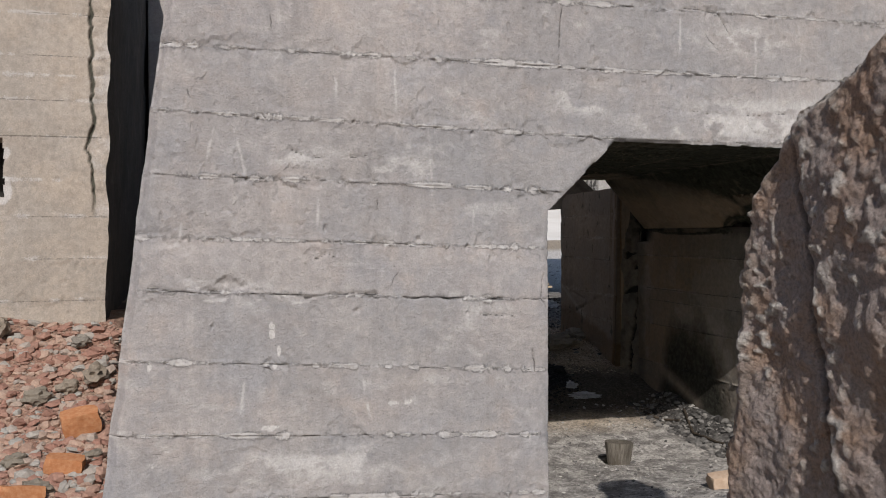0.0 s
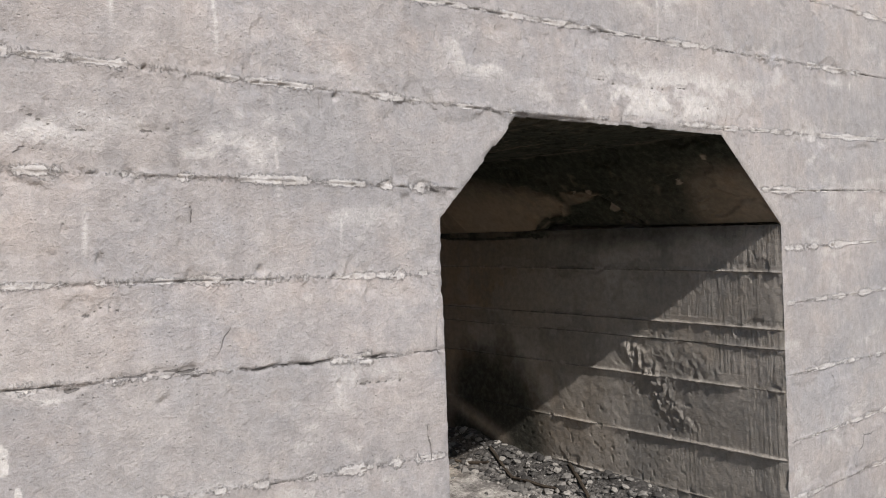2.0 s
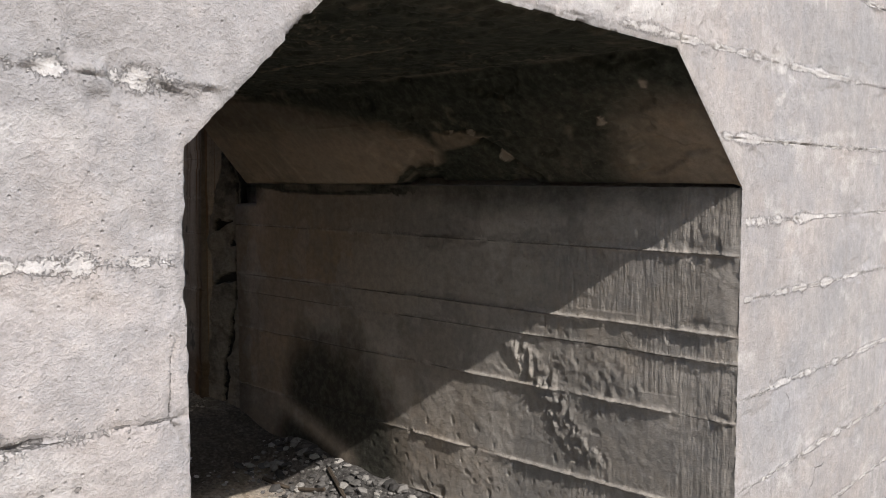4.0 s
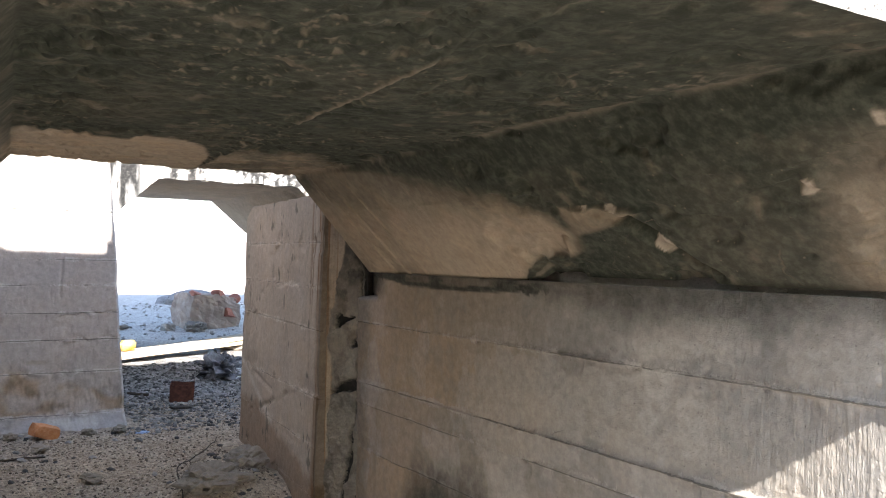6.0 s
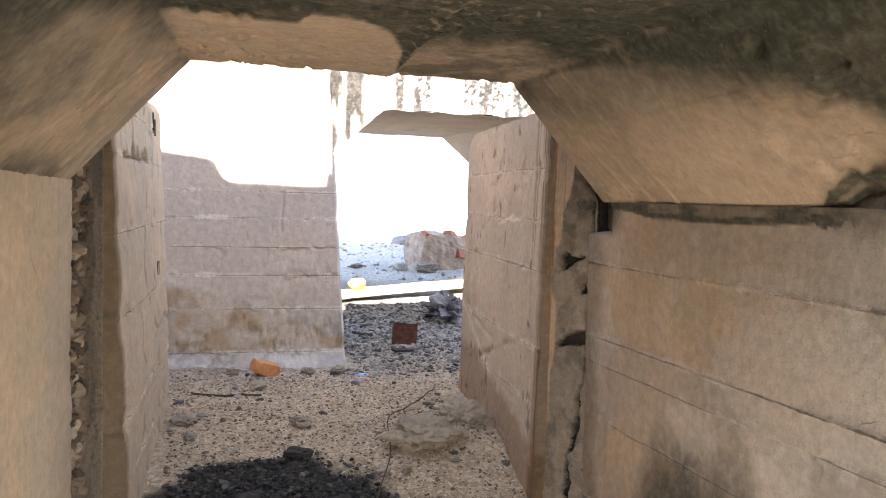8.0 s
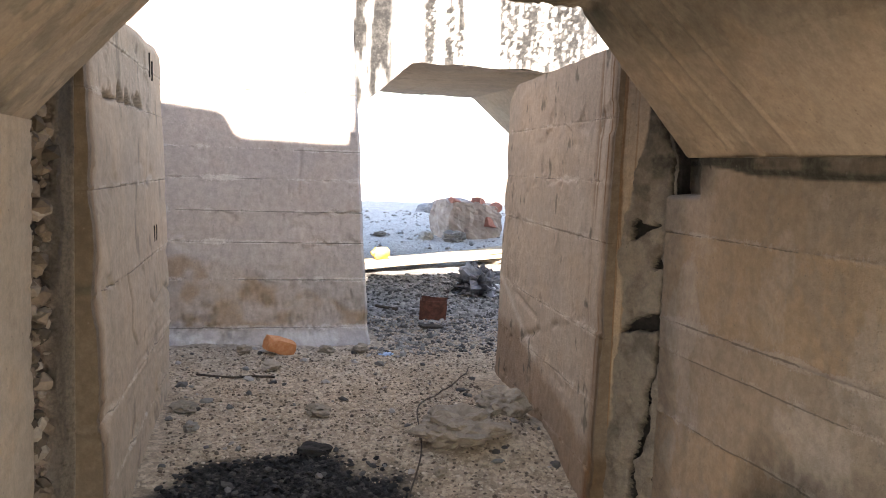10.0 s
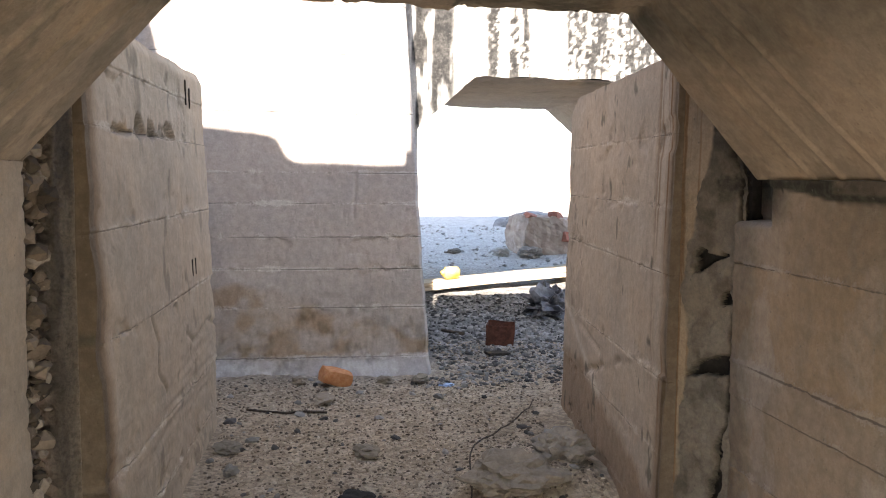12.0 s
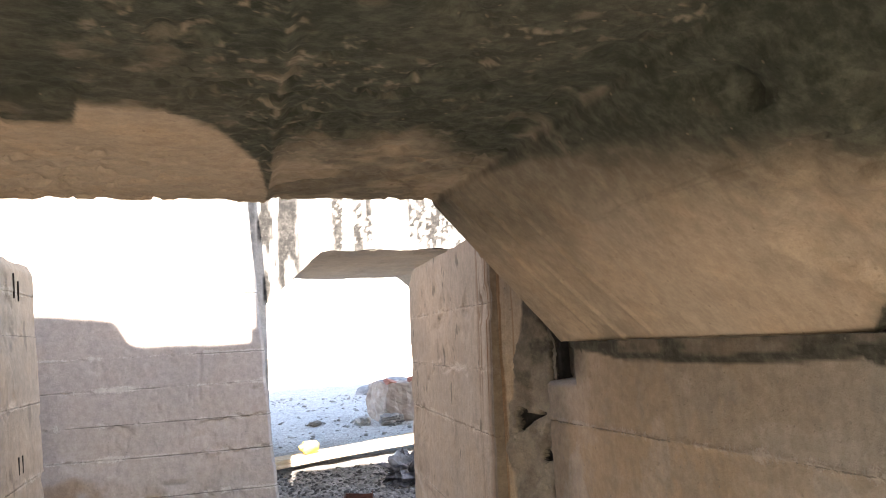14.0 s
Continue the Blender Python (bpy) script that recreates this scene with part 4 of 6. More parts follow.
def left_block():
    LIFTS = [-0.1, 0.32, 0.56, 0.97, 1.30, 1.61, 1.80]
    ys, zs = np.linspace(7.80, 9.74, 300), rows(-0.4, 1.95, LIFTS, 0.012)
    Y, Z = np.meshgrid(ys, zs, indexing="ij")
    h, lime = boards(Y, Z, LIFTS, 37, 0.002, 0.006, 0.004, 0.012)
    top = 1.945 + 0.035 * (fbm(Y * 5, Y * 0, 201, 4) - 0.5) - 0.05 * smooth(9.62, 9.74, Y) ** 2
    Z = np.minimum(Z, top)
    far = smooth(9.66, 9.74, Y + 0.02 * (fbm(Z * 6, Z * 0, 202, 3) - 0.5))
    bites = 0
    for by, bw, bh in ((8.17, 0.12, 0.030), (8.42, 0.08, 0.055), (8.60, 0.07, 0.060), (8.86, 0.16, 0.048)):
        bites = np.maximum(bites, smooth(-0.010, 0.010, bh * (1 - ((Y - by) / bw) ** 2) - np.abs(Z - 1.605 - 0.02 * (Y - 8.2)) * np.where(Z > 1.605, 1.0, 4.0) + 0.07 * (fbm(Y * 22, Z * 30, 203, 4) - 0.5)))
    gouge = np.maximum(along(Y, Z, [(8.42, 0.96), (8.50, 0.85), (8.46, 0.76), (8.59, 0.66)], 0.010, 31), along(Y, Z, [(9.0, 0.80), (9.15, 0.74), (9.5, 0.78), (9.72, 0.72)], 0.010, 32))
    scored = smooth(0.5, 0.62, fbm(Y * 3, Z * 60, 207, 3)) * smooth(0.42, 0.52, Z) * smooth(0.80, 0.66, Z)
    h -= 0.014 * gouge + 0.004 * scored
    h -= 0.035 * far + 0.02 * smooth(1.90, 1.95, Z) + 0.03 * bites * (0.5 + fbm(Y * 40, Z * 40, 208, 3))
    foot = smooth(0.55, 0.2, Z - 0.10 * (Y - 8.8)) * 0.012
    X = 2.165 + 0.056 * (Y - 7.8) + 0.045 * (1.95 - Z) + h - foot
    # darker in bites and gouges and in patches, most along the near edge
    soot_dark = bites * 0.10 + 0.25 * gouge + 0.35 * smooth(0.7, 0.78, fbm(Y * 8, Z * 5, 205, 4))
    soot_dark = soot_dark + 0.55 * smooth(7.87, 7.83, Y)
    rust = smooth(0.15, 0.05, Y - 7.80 + 0.06 * (fbm(Z * 5, Z * 0, 206, 4) - 0.5)) * 0.75 + 0.5 * far * smooth(1.0, 1.5, Z)
    body = sheet("left_block", np.stack([X, Y, Z], -1), M_BLOCK, {**seams(Y, Z, LIFTS, 37, 0.8), "tone": cast_tone(Y, Z, LIFTS, 37), "wear": lime * 0.5, "soot_dark": np.clip(soot_dark, 0, 1), "rust": np.clip(rust, 0, 1)}, (-1.6, 0, 0))
    body.name = "retaining_block"
    tagged(body, "pale board-marked concrete block with a chipped lift line", "concrete block")
    # short iron stubs that stand out of the face
    for y, z, dz in ((9.26, 1.83, 0.11), (9.34, 1.81, 0.09), (9.18, 1.06, 0.075), (9.25, 1.06, 0.075)):
        bm = bmesh.new()
        x = 2.165 + 0.056 * (y - 7.8) + 0.045 * (1.95 - z)
        bmesh.ops.create_cone(bm, cap_ends=True, segments=8, radius1=0.0042, radius2=0.0036, depth=dz, matrix=pose(x + 0.003, y, z, 8, 0, 0))
        part("iron_stub", bm, M_IRON, body, "short black iron bar")
    return body


def right_block():
    LIFTS = [-0.1, 0.25, 0.52, 0.78, 1.145, 1.375, 1.62]
    ys, zs = np.concatenate([np.arange(8.00, 8.5, 0.005), np.linspace(8.5, 9.96, 180)]), rows(-0.4, 1.9, LIFTS, 0.012)
    Y, Z = np.meshgrid(ys, zs, indexing="ij")
    h, lime = boards(Y, Z, LIFTS, 43, 0.002, 0.004, 0.002, 0.010)
    top = 1.885 + 0.02 * (fbm(Y * 4, Y * 0, 211, 4) - 0.5)
    top = top - 0.13 * smooth(9.55, 9.96, Y) ** 2
    Z = np.minimum(Z, top)
    edge = 9.86 + 0.06 * (fbm(Z * 4, Z * 0, 212, 4) - 0.5)
    h -= 0.10 * smooth(-0.03, 0.07, Y - edge)
    scar = np.exp(-((Z - 0.64 - 0.28 * (8.9 - Y) + 0.02 * (fbm(Y * 9, Y * 0, 213, 3) - 0.5)) / 0.016) ** 2) * smooth(9.3, 9.1, Y) * smooth(8.2, 8.4, Y)
    scar2 = np.exp(-((Z - 0.73 + 0.12 * (9.3 - Y)) / 0.012) ** 2) * smooth(9.5, 9.3, Y) * smooth(8.9, 9.0, Y)
    h -= 0.016 * scar * smooth(0.35, 0.6, fbm(Y * 5, Z * 5, 214, 3)) + 0.014 * scar2
    lines = smooth(0.55, 0.8, vnoise(Y * 75, Z * 0.5, 215)) * smooth(8.40, 8.05, Y) * smooth(0.3, 0.55, fbm(Y * 6, Z * 1.5, 220, 4))
    X = 4.02 + 0.105 * (Y - 8.10) - 0.035 * (1.9 - Z) * 0.6 - h
    tide = np.interp(Y, [8.0, 8.4, 8.7, 9.4, 9.9], [0.14, 0.22, 0.29, 0.37, 0.37]) + 0.11 + 0.10 * (fbm(Y * 3, Y * 0, 216, 4) - 0.5)
    rust = smooth(0.04, -0.04, Z - tide - 0.06 + 0.08 * (fbm(Y * 9, Z * 9, 219, 4) - 0.5)) * 0.55 + lines * 0.95 + smooth(0.07, 0.0, Y - 8.05 - 0.05 * (fbm(Z * 6, Z * 0, 218, 4) - 0.5)) * 0.6
    sweep = np.exp(-((Z - 0.55 - 0.35 * (Y - 9.1)) / 0.04) ** 2) * smooth(8.7, 9.0, Y) * 0.5
    # dark patches, a slightly dark scar and a darker near edge
    soot_dark = 0.6 * smooth(0.74, 0.79, fbm(Y * 12, Z * 7, 217, 4)) + scar * 0.2 + 0.5 * smooth(8.06, 8.02, Y)
    body = sheet("retaining_block", np.stack([X, Y, Z], -1), M_BLOCK, {**seams(Y, Z, LIFTS, 43, 0.7), "tone": cast_tone(Y, Z, LIFTS, 43), "wear": np.clip(lime * 0.6 + sweep, 0, 1), "soot_dark": np.clip(soot_dark, 0, 1), "rust": np.clip(rust, 0, 1)}, (1.3, 0, 0))
    tagged(body, "tan concrete block with rust runs and a brown damp foot", "concrete block")
    return body


left_block()
right_block()


def inside(u, v, pts):
    """How far inside a convex outline (counter-clockwise) a point lies."""
    best = np.full(np.shape(u), 9.0)
    for (ax, ay), (bx, by) in zip(pts, pts[1:] + pts[:1]):
        dx, dy = bx - ax, by - ay
        best = np.minimum(best, (dx * (v - ay) - dy * (u - ax)) / math.hypot(dx, dy))
    return best


def joint_east():
    """The mortar fill between the passage wall and the block behind it: an open crack along the wall, two torn holes."""
    wide = 0.23
    T, Z = np.meshgrid(np.linspace(-0.02, 1, 110), np.linspace(-0.4, 1.98, 480), indexing="ij")
    u = T * wide
    crack_t = np.interp(Z, [0, 0.30, 0.50, 0.75, 0.97, 1.16, 1.56, 2.0], [0.55, 0.48, 0.28, 0.15, 0.13, 0.05, 0.12, 0.2]) * wide + 0.018 * (fbm(Z * 9, Z * 0, 224, 4) - 0.5)
    gape = np.interp(Z, [0, 0.4, 0.6, 0.9, 1.1, 1.5, 2.0], [0.030, 0.030, 0.020, 0.012, 0.008, 0.012, 0.02])
    open_crack = smooth(0.004, -0.004, np.abs(u - crack_t) - gape * (0.15 + 1.3 * fbm(Z * 16, Z * 0, 229, 4) ** 1.5))
    ragged = 0.030 * (fbm(u * 26, Z * 26, 223, 4) - 0.5)
    holes = T * 0
    for pts in ([(0.070, 1.225), (0.160, 1.150), (0.145, 1.240)], [(0.030, 0.845), (0.185, 0.815), (0.140, 0.875), (0.035, 0.905)], [(0.04, 1.075), (0.072, 1.05), (0.09, 1.085), (0.055, 1.115)]):
        holes = np.maximum(holes, smooth(-0.004, 0.004, inside(u, Z, pts) + ragged))
    holes[:, :] = np.maximum(holes, open_crack)
    # the fill ends in a wandering lip on the block's side and is lumpy as it was thrown in
    lip_t = np.interp(Z, [0.0, 0.27, 0.65, 0.90, 1.12, 1.31, 1.58, 1.7], [1.0, 0.98, 0.86, 0.74, 0.90, 0.71, 0.42, 0.40]) * wide + 0.012 * (fbm(Z * 12, Z * 0, 228, 4) - 0.5)
    lump = 0.050 * (fbm(u * 9, Z * 6, 221, 5) - 0.5) + 0.026 * (fbm(u * 30, Z * 24, 222, 4) - 0.5) + 0.010 * (fbm(u * 90, Z * 80, 227, 3) - 0.5)
    cast = smooth(-0.004, 0.006, u - lip_t)
    lump = lump * (1 - 0.85 * cast) - 0.020 * (1 - cast) * smooth(0.02, 0.10, lip_t - u)
    X = 4.118 - 0.096 * T - lump * 0.9 + 0.03 * holes
    Y = 7.802 + 0.21 * T + 0.4 * lump
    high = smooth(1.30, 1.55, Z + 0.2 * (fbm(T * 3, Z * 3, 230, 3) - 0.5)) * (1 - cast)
    # shade painted into the crack and holes; dark patches, darker towards the top
    soot_dark = np.clip(0.8 * smooth(0.05, 0.6, holes) + 0.75 * high + 0.45 * smooth(0.48, 0.68, fbm(u * 14, Z * 9, 226, 5)) * (1 - 0.7 * cast), 0, 1)
    runs = smooth(0.52, 0.66, fbm(u * 70, Z * 1.1, 225, 3)) * cast
    wear = 0.22 * smooth(0.52, 0.66, fbm(u * 20, Z * 14, 231, 4)) * (1 - cast)
    keep = ~((holes[:-1, :-1] > 0.6) & (holes[1:, 1:] > 0.6))
    ob = mesh_object("joint_east", np.stack([X, Y, Z], -1).reshape(-1, 3), quads(*X.shape, keep).tolist(), M_MORTARED, {"soot_dark": soot_dark.ravel(), "wear": wear.ravel(), "rust": (0.8 * runs).ravel(), "warm": (0.8 * cast).ravel()})
    tagged(ob, "rough broken mortar joint between two castings", "wall", kind="structure")


def joint_west():
    """The other joint: a hollow packed with rubble beside a brown stained arris."""
    T, Z = np.meshgrid(np.linspace(0, 1, 100), np.linspace(-0.4, 1.98, 420), indexing="ij")
    packed = smooth(0.63, 0.57, T + 0.10 * (fbm(Z * 10, Z * 0, 241, 4) - 0.5))
    lump = 0.06 * (fbm(T * 5, Z * 20, 242, 5) - 0.5) + 0.02 * (fbm(T * 14, Z * 60, 243, 4) - 0.5)
    hollow = packed * (0.045 + lump)
    X = 2.035 + 0.125 * T - hollow + 0.004 * (fbm(T * 9, Z * 14, 244, 4) - 0.5)
    Y = 7.63 + 0.18 * T + 0.5 * hollow
    # patchy dark over the packed hollow, a more even dark over the arris
    soot_dark = np.clip(packed * (0.25 + 0.7 * smooth(0.48, 0.62, fbm(T * 4, Z * 22, 245, 4))) + (1 - packed) * (0.45 + 0.3 * smooth(0.4, 0.6, fbm(T * 3, Z * 3, 246, 4))) * smooth(1.0, 0.85, T), 0, 1)
    rust = (1 - packed) * 0.9
    ob = sheet("joint_west", np.stack([X, Y, Z], -1), M_BROKEN, {"soot_dark": soot_dark, "rust": rust}, (-0.35, 0, 0))
    tagged(ob, "rubble-packed broken joint beside a brown stained arris", "wall", kind="structure")
    # stones that stand out of the packing
    rng = np.random.RandomState(247)
    V, F = [], []
    for k in range(420):
        r = 0.006 + 0.032 * rng.rand() ** 2.0
        t, z = rng.uniform(0.16, 0.60), rng.uniform(-0.3, 1.9)
        shape = ICO_V * (0.72 + 0.55 * rng.rand(12, 1)) * r * np.array([0.8, 0.8 + 0.5 * rng.rand(), 0.6 + 0.6 * rng.rand()])
        spin = np.array(Euler((rng.rand() * 6, rng.rand() * 6, rng.rand() * 6)).to_matrix())
        V.append(shape @ spin.T + np.array([2.035 + 0.125 * t - 0.026, 7.63 + 0.18 * t + 0.012, z]))
        F.append(ICO_F + 12 * k)
    ob = mesh_object("joint_rubble", np.concatenate(V), np.concatenate(F), M_JOINTSTONE, shade=False)
    tagged(ob, "brown and grey rubble packed into the broken joint", "rubble", kind="stuff")


PHI = (1 + 5 ** 0.5) / 2
ICO_V = np.array([(-1, PHI, 0), (1, PHI, 0), (-1, -PHI, 0), (1, -PHI, 0), (0, -1, PHI), (0, 1, PHI), (0, -1, -PHI), (0, 1, -PHI), (PHI, 0, -1), (PHI, 0, 1), (-PHI, 0, -1), (-PHI, 0, 1)]) / 1.902
ICO_F = np.array([(0, 11, 5), (0, 5, 1), (0, 1, 7), (0, 7, 10), (0, 10, 11), (1, 5, 9), (5, 11, 4), (11, 10, 2), (10, 7, 6), (7, 1, 8),
                  (3, 9, 4), (3, 4, 2), (3, 2, 6), (3, 6, 8), (3, 8, 9), (4, 9, 5), (2, 4, 11), (6, 2, 10), (8, 6, 7), (9, 8, 1)])
M_JOINTSTONE = stone_material("joint_stone", ((0.06, 0.047, 0.034), (0.17, 0.13, 0.095), (0.29, 0.245, 0.195)))
M_MORTARED = concrete("old_mortar_fill", (0.215, 0.185, 0.145), (0.18, 0.155, 0.125), (0.245, 0.195, 0.145), 0.2, 0.9, speck=0.7, lime=(0.34, 0.30, 0.25), black=((0.03, 0.027, 0.02), (0.09, 0.08, 0.06)))
joint_east()
joint_west()
# added solid wedge, its black gives the shade seen through the joint's holes
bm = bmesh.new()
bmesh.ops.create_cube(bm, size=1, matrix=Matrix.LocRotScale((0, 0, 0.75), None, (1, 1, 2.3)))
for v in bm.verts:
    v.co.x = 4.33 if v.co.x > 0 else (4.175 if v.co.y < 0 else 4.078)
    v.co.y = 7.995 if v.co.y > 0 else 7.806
tagged(part("joint_shade_wedge", bm, M_VOID_SHADE), "dark hollow behind the broken joint", "wall", kind="structure")
# unseen box added to block daylight behind the open joint
mass("joint_light_stop", (4.34, 7.64, -0.4), (5.3, 8.02, 1.9), "dark concrete core behind the broken joint")


# ---- middle wall and the second passage ----
def middle_wall():
    xs = np.linspace(0, 1, 380)
    zs = np.concatenate([rows(-0.3, 2.7, [-0.1, 0.34, 0.65, 0.89, 1.09, 1.295, 1.485, 1.85, 2.2, 2.5], 0.02), np.arange(2.75, 4.6, 0.12)])
    U, Z = np.meshgrid(xs, zs, indexing="ij")
    right = 3.548 - 0.071 * (Z - 0.2) + 0.02 * (fbm(Z * 5, Z * 0, 231, 4) - 0.5)
    X = -0.6 + (right + 0.6) * (0.35 * U + 0.65 * (1 - (1 - U) ** 2))
    h, lime = boards(X, Z, [-0.1, 0.34, 0.65, 0.89, 1.09, 1.295, 1.485, 1.85, 2.2, 2.5, 2.9, 3.3, 3.7, 4.1], 47, 0.001, 0.003, 0.001, 0.008)
    h += 0.012 * smooth(0.55, 0.30, Z) * (fbm(X * 20, Z * 20, 232, 4) - 0.3)
    h += 0.10 * smooth(0.42, 0.16, Z + 0.03 * (fbm(X * 3, X * 0, 233, 3) - 0.5)) ** 1.5
    h -= 0.03 * smooth(0.985, 1.0, U)
    crest = np.interp(X, [2.0, 2.3, 2.70, 2.76, 3.07, 3.25, 3.5], [0.80, 0.78, 0.75, 0.65, 0.62, 0.50, 0.46]) + 0.12 * (fbm(X * 8, Z * 6, 234, 5) - 0.5)
    band = smooth(0.03, -0.03, Z - crest) * smooth(0.31, 0.37, Z + 0.05 * (fbm(X * 6, X * 0, 239, 3) - 0.5)) * (0.25 + 0.75 * smooth(0.38, 0.60, fbm(X * 5, Z * 7, 235, 5)))
    grey = smooth(0.36, 0.30, Z)
    rough = smooth(0.9, 0.5, Z) * smooth(0.42, 0.55, fbm(X * 6, Z * 8, 236, 4))
    h -= 0.012 * rough * smooth(0.45, 0.65, fbm(X * 22, Z * 22, 237, 4))
    for pts in ([(3.02, 0.99), (3.10, 1.01), (3.14, 0.98)], [(3.30, 0.98), (3.33, 1.02)], [(2.85, 0.72), (3.0, 0.71)], [(3.06, 1.22), (3.07, 1.48)]):
        h -= 0.010 * along(X, Z, pts, 0.010, 33)
    P = np.stack([X, 10.65 - h, Z], -1)
    ob = sheet("wall_middle", P, M_MIDDLE, {"wear": np.maximum(lime * 0.55, grey * 0.5 * smooth(0.4, 0.55, fbm(X * 5, Z * 9, 238, 4))), "rust": band * 0.34, "warm": band * 0.75, "soot_dark": grey * 0.12 + 0.25 * rough * smooth(0.5, 0.6, fbm(X * 18, Z * 18, 240, 3)), "tone": 0.45 * cast_tone(X, Z, [0.34, 0.65, 0.89, 1.09, 1.295, 1.485, 1.85], 47), **seams(X, Z, [-0.1, 0.34, 0.65, 0.89, 1.09, 1.295, 1.485, 1.85, 2.2, 2.5, 2.9, 3.3, 3.7, 4.1], 47, 0.95)}, (0, 0.9, 0))
    tagged(ob, "grey board-marked concrete wall with a brown damp band", "wall", kind="structure")


middle_wall()

Z3 = 11.9
ARCH = [(3.60, -0.6), (3.605, 1.835), (4.05, 2.235), (5.40, 2.225), (5.868, 1.83), (5.88, -0.6)]


def far_block():
    res = 0.0155
    X, Z = np.meshgrid(np.arange(2.6, 8.2, res), np.concatenate([np.arange(-0.3, 3.6, res), np.arange(3.7, 5.95, 0.2)]), indexing="ij")
    cx, cz = (X[:-1, :-1] + X[1:, 1:]) / 2, (Z[:-1, :-1] + Z[1:, 1:]) / 2
    left = np.where(cz < 1.835, 3.603, 3.605 + (cz - 1.835) * (0.445 / 0.40))
    right = np.where(cz < 1.83, 5.87, 5.868 - (cz - 1.83) * (0.468 / 0.395))
    keep = ~((cx > left) & (cx < right) & (cz < 2.23))
    used, gone = np.zeros(X.shape, bool), np.zeros(X.shape, bool)
    for sx in (slice(0, -1), slice(1, None)):
        for sz in (slice(0, -1), slice(1, None)):
            used[sx, sz] |= keep
            gone[sx, sz] |= ~keep
    rim = used & gone
    best, bx, bz = np.full(X.shape, 1e9), X.copy(), Z.copy()
    for (ax, az), (ex, ez) in zip(ARCH[:-1], ARCH[1:]):
        dx, dz = ex - ax, ez - az
        t = np.clip(((X - ax) * dx + (Z - az) * dz) / (dx * dx + dz * dz), 0, 1)
        px, pz = ax + t * dx, az + t * dz
        d = (px - X) ** 2 + (pz - Z) ** 2
        m = d < best
        best[m], bx[m], bz[m] = d[m], px[m], pz[m]
    X[rim], Z[rim] = bx[rim], bz[rim]
    lip = (Z > 2.15) & rim
    Z[lip] += 0.05 * (fbm(X[lip] * 9, X[lip] * 0, 241, 4) - 0.45)
    h, lime = boards(X, Z, [0.3, 0.66, 1.0, 1.33, 1.66, 2.0, 2.34, 2.67, 3.0, 3.4], 53)
    h *= smooth(0, 0.06, np.sqrt(best))
    runs = smooth(0.45, 0.60, fbm(X * 4.5, Z * 0.2, 242, 4)) * (0.25 + 0.75 * smooth(0.42, 0.54, 0.5 * fbm(X * 34, Z * 3, 243, 4) + 0.5 * fbm(X * 40, Z * 40, 248, 3)))
    runs = np.maximum(runs, smooth(0.6, 0.45, np.abs(X - 3.62) / 0.5) * smooth(0.36, 0.50, fbm(X * 15, Z * 2.0, 244, 4)))
    ob = mesh_object("wall_far", np.stack([X, Z3 - h, Z], -1).reshape(-1, 3), quads(*X.shape, keep).tolist(), M_FAR, {"soot_dark": np.clip(runs * 1.15, 0, 0.98).ravel(), "wear": (lime * 0.6).ravel()})
    tagged(ob, "sunlit concrete wall streaked black over a second passage", "wall", kind="structure")
    # the second passage's lining
    names = ("wall_far_west", "far_haunch_west", "far_soffit", "far_haunch_east", "wall_far_east")
    for k, ((ax, az), (ex, ez)) in enumerate(zip(ARCH[:-1], ARCH[1:])):
        ys = np.linspace(Z3, 13.76 if k == 4 else 14.85, 90)
        T, Y = np.meshgrid(np.linspace(0, 1, 50), ys, indexing="ij")
        X2, Z2 = ax + (ex - ax) * T, az + (ez - az) * T
        length = math.hypot(ex - ax, ez - az)
        nx, nz = (ez - az) / length, -(ex - ax) / length
        hh, lm = boards(Y, T * length, np.arange(0.17, 3, 0.3), 57 + k)
        hh = hh * smooth(0, 0.05, Y - Z3) * smooth(0, 0.03, np.minimum(T, 1 - T))
        spl = smooth(0.55, 0.7, fbm(X2 * 3, Y * 3, 246, 4)) * smooth(12.6, 12.0, Y) * (k in (2, 3)) * smooth(4.7, 5.1, X2) * smooth(0, 0.06, np.minimum(T, 1 - T))
        hh = hh - 0.06 * spl
        P = np.stack([X2 + nx * hh, Y, Z2 + nz * hh], -1)
        kind = "ceiling" if k in (1, 2, 3) else "wall"
        o = sheet(names[k], P, M_TAN, {"soot_dark": spl * 0.35, "wear": lm * 0.4})
        tagged(o, "tan board-marked concrete lining of the second passage", kind, kind="structure")
    mass("far_mass_west", (2.65, 11.99, -0.3), (3.50, 14.84, 4.9), "concrete mass beside the second passage")
    mass("far_mass_east", (5.98, 11.99, -0.3), (8.1, 13.75, 2.32), "concrete mass beside the second passage")
    mass("far_roof", (2.65, 11.99, 2.33), (8.1, 14.84, 4.9), "thick concrete roof of the second passage")


far_block()


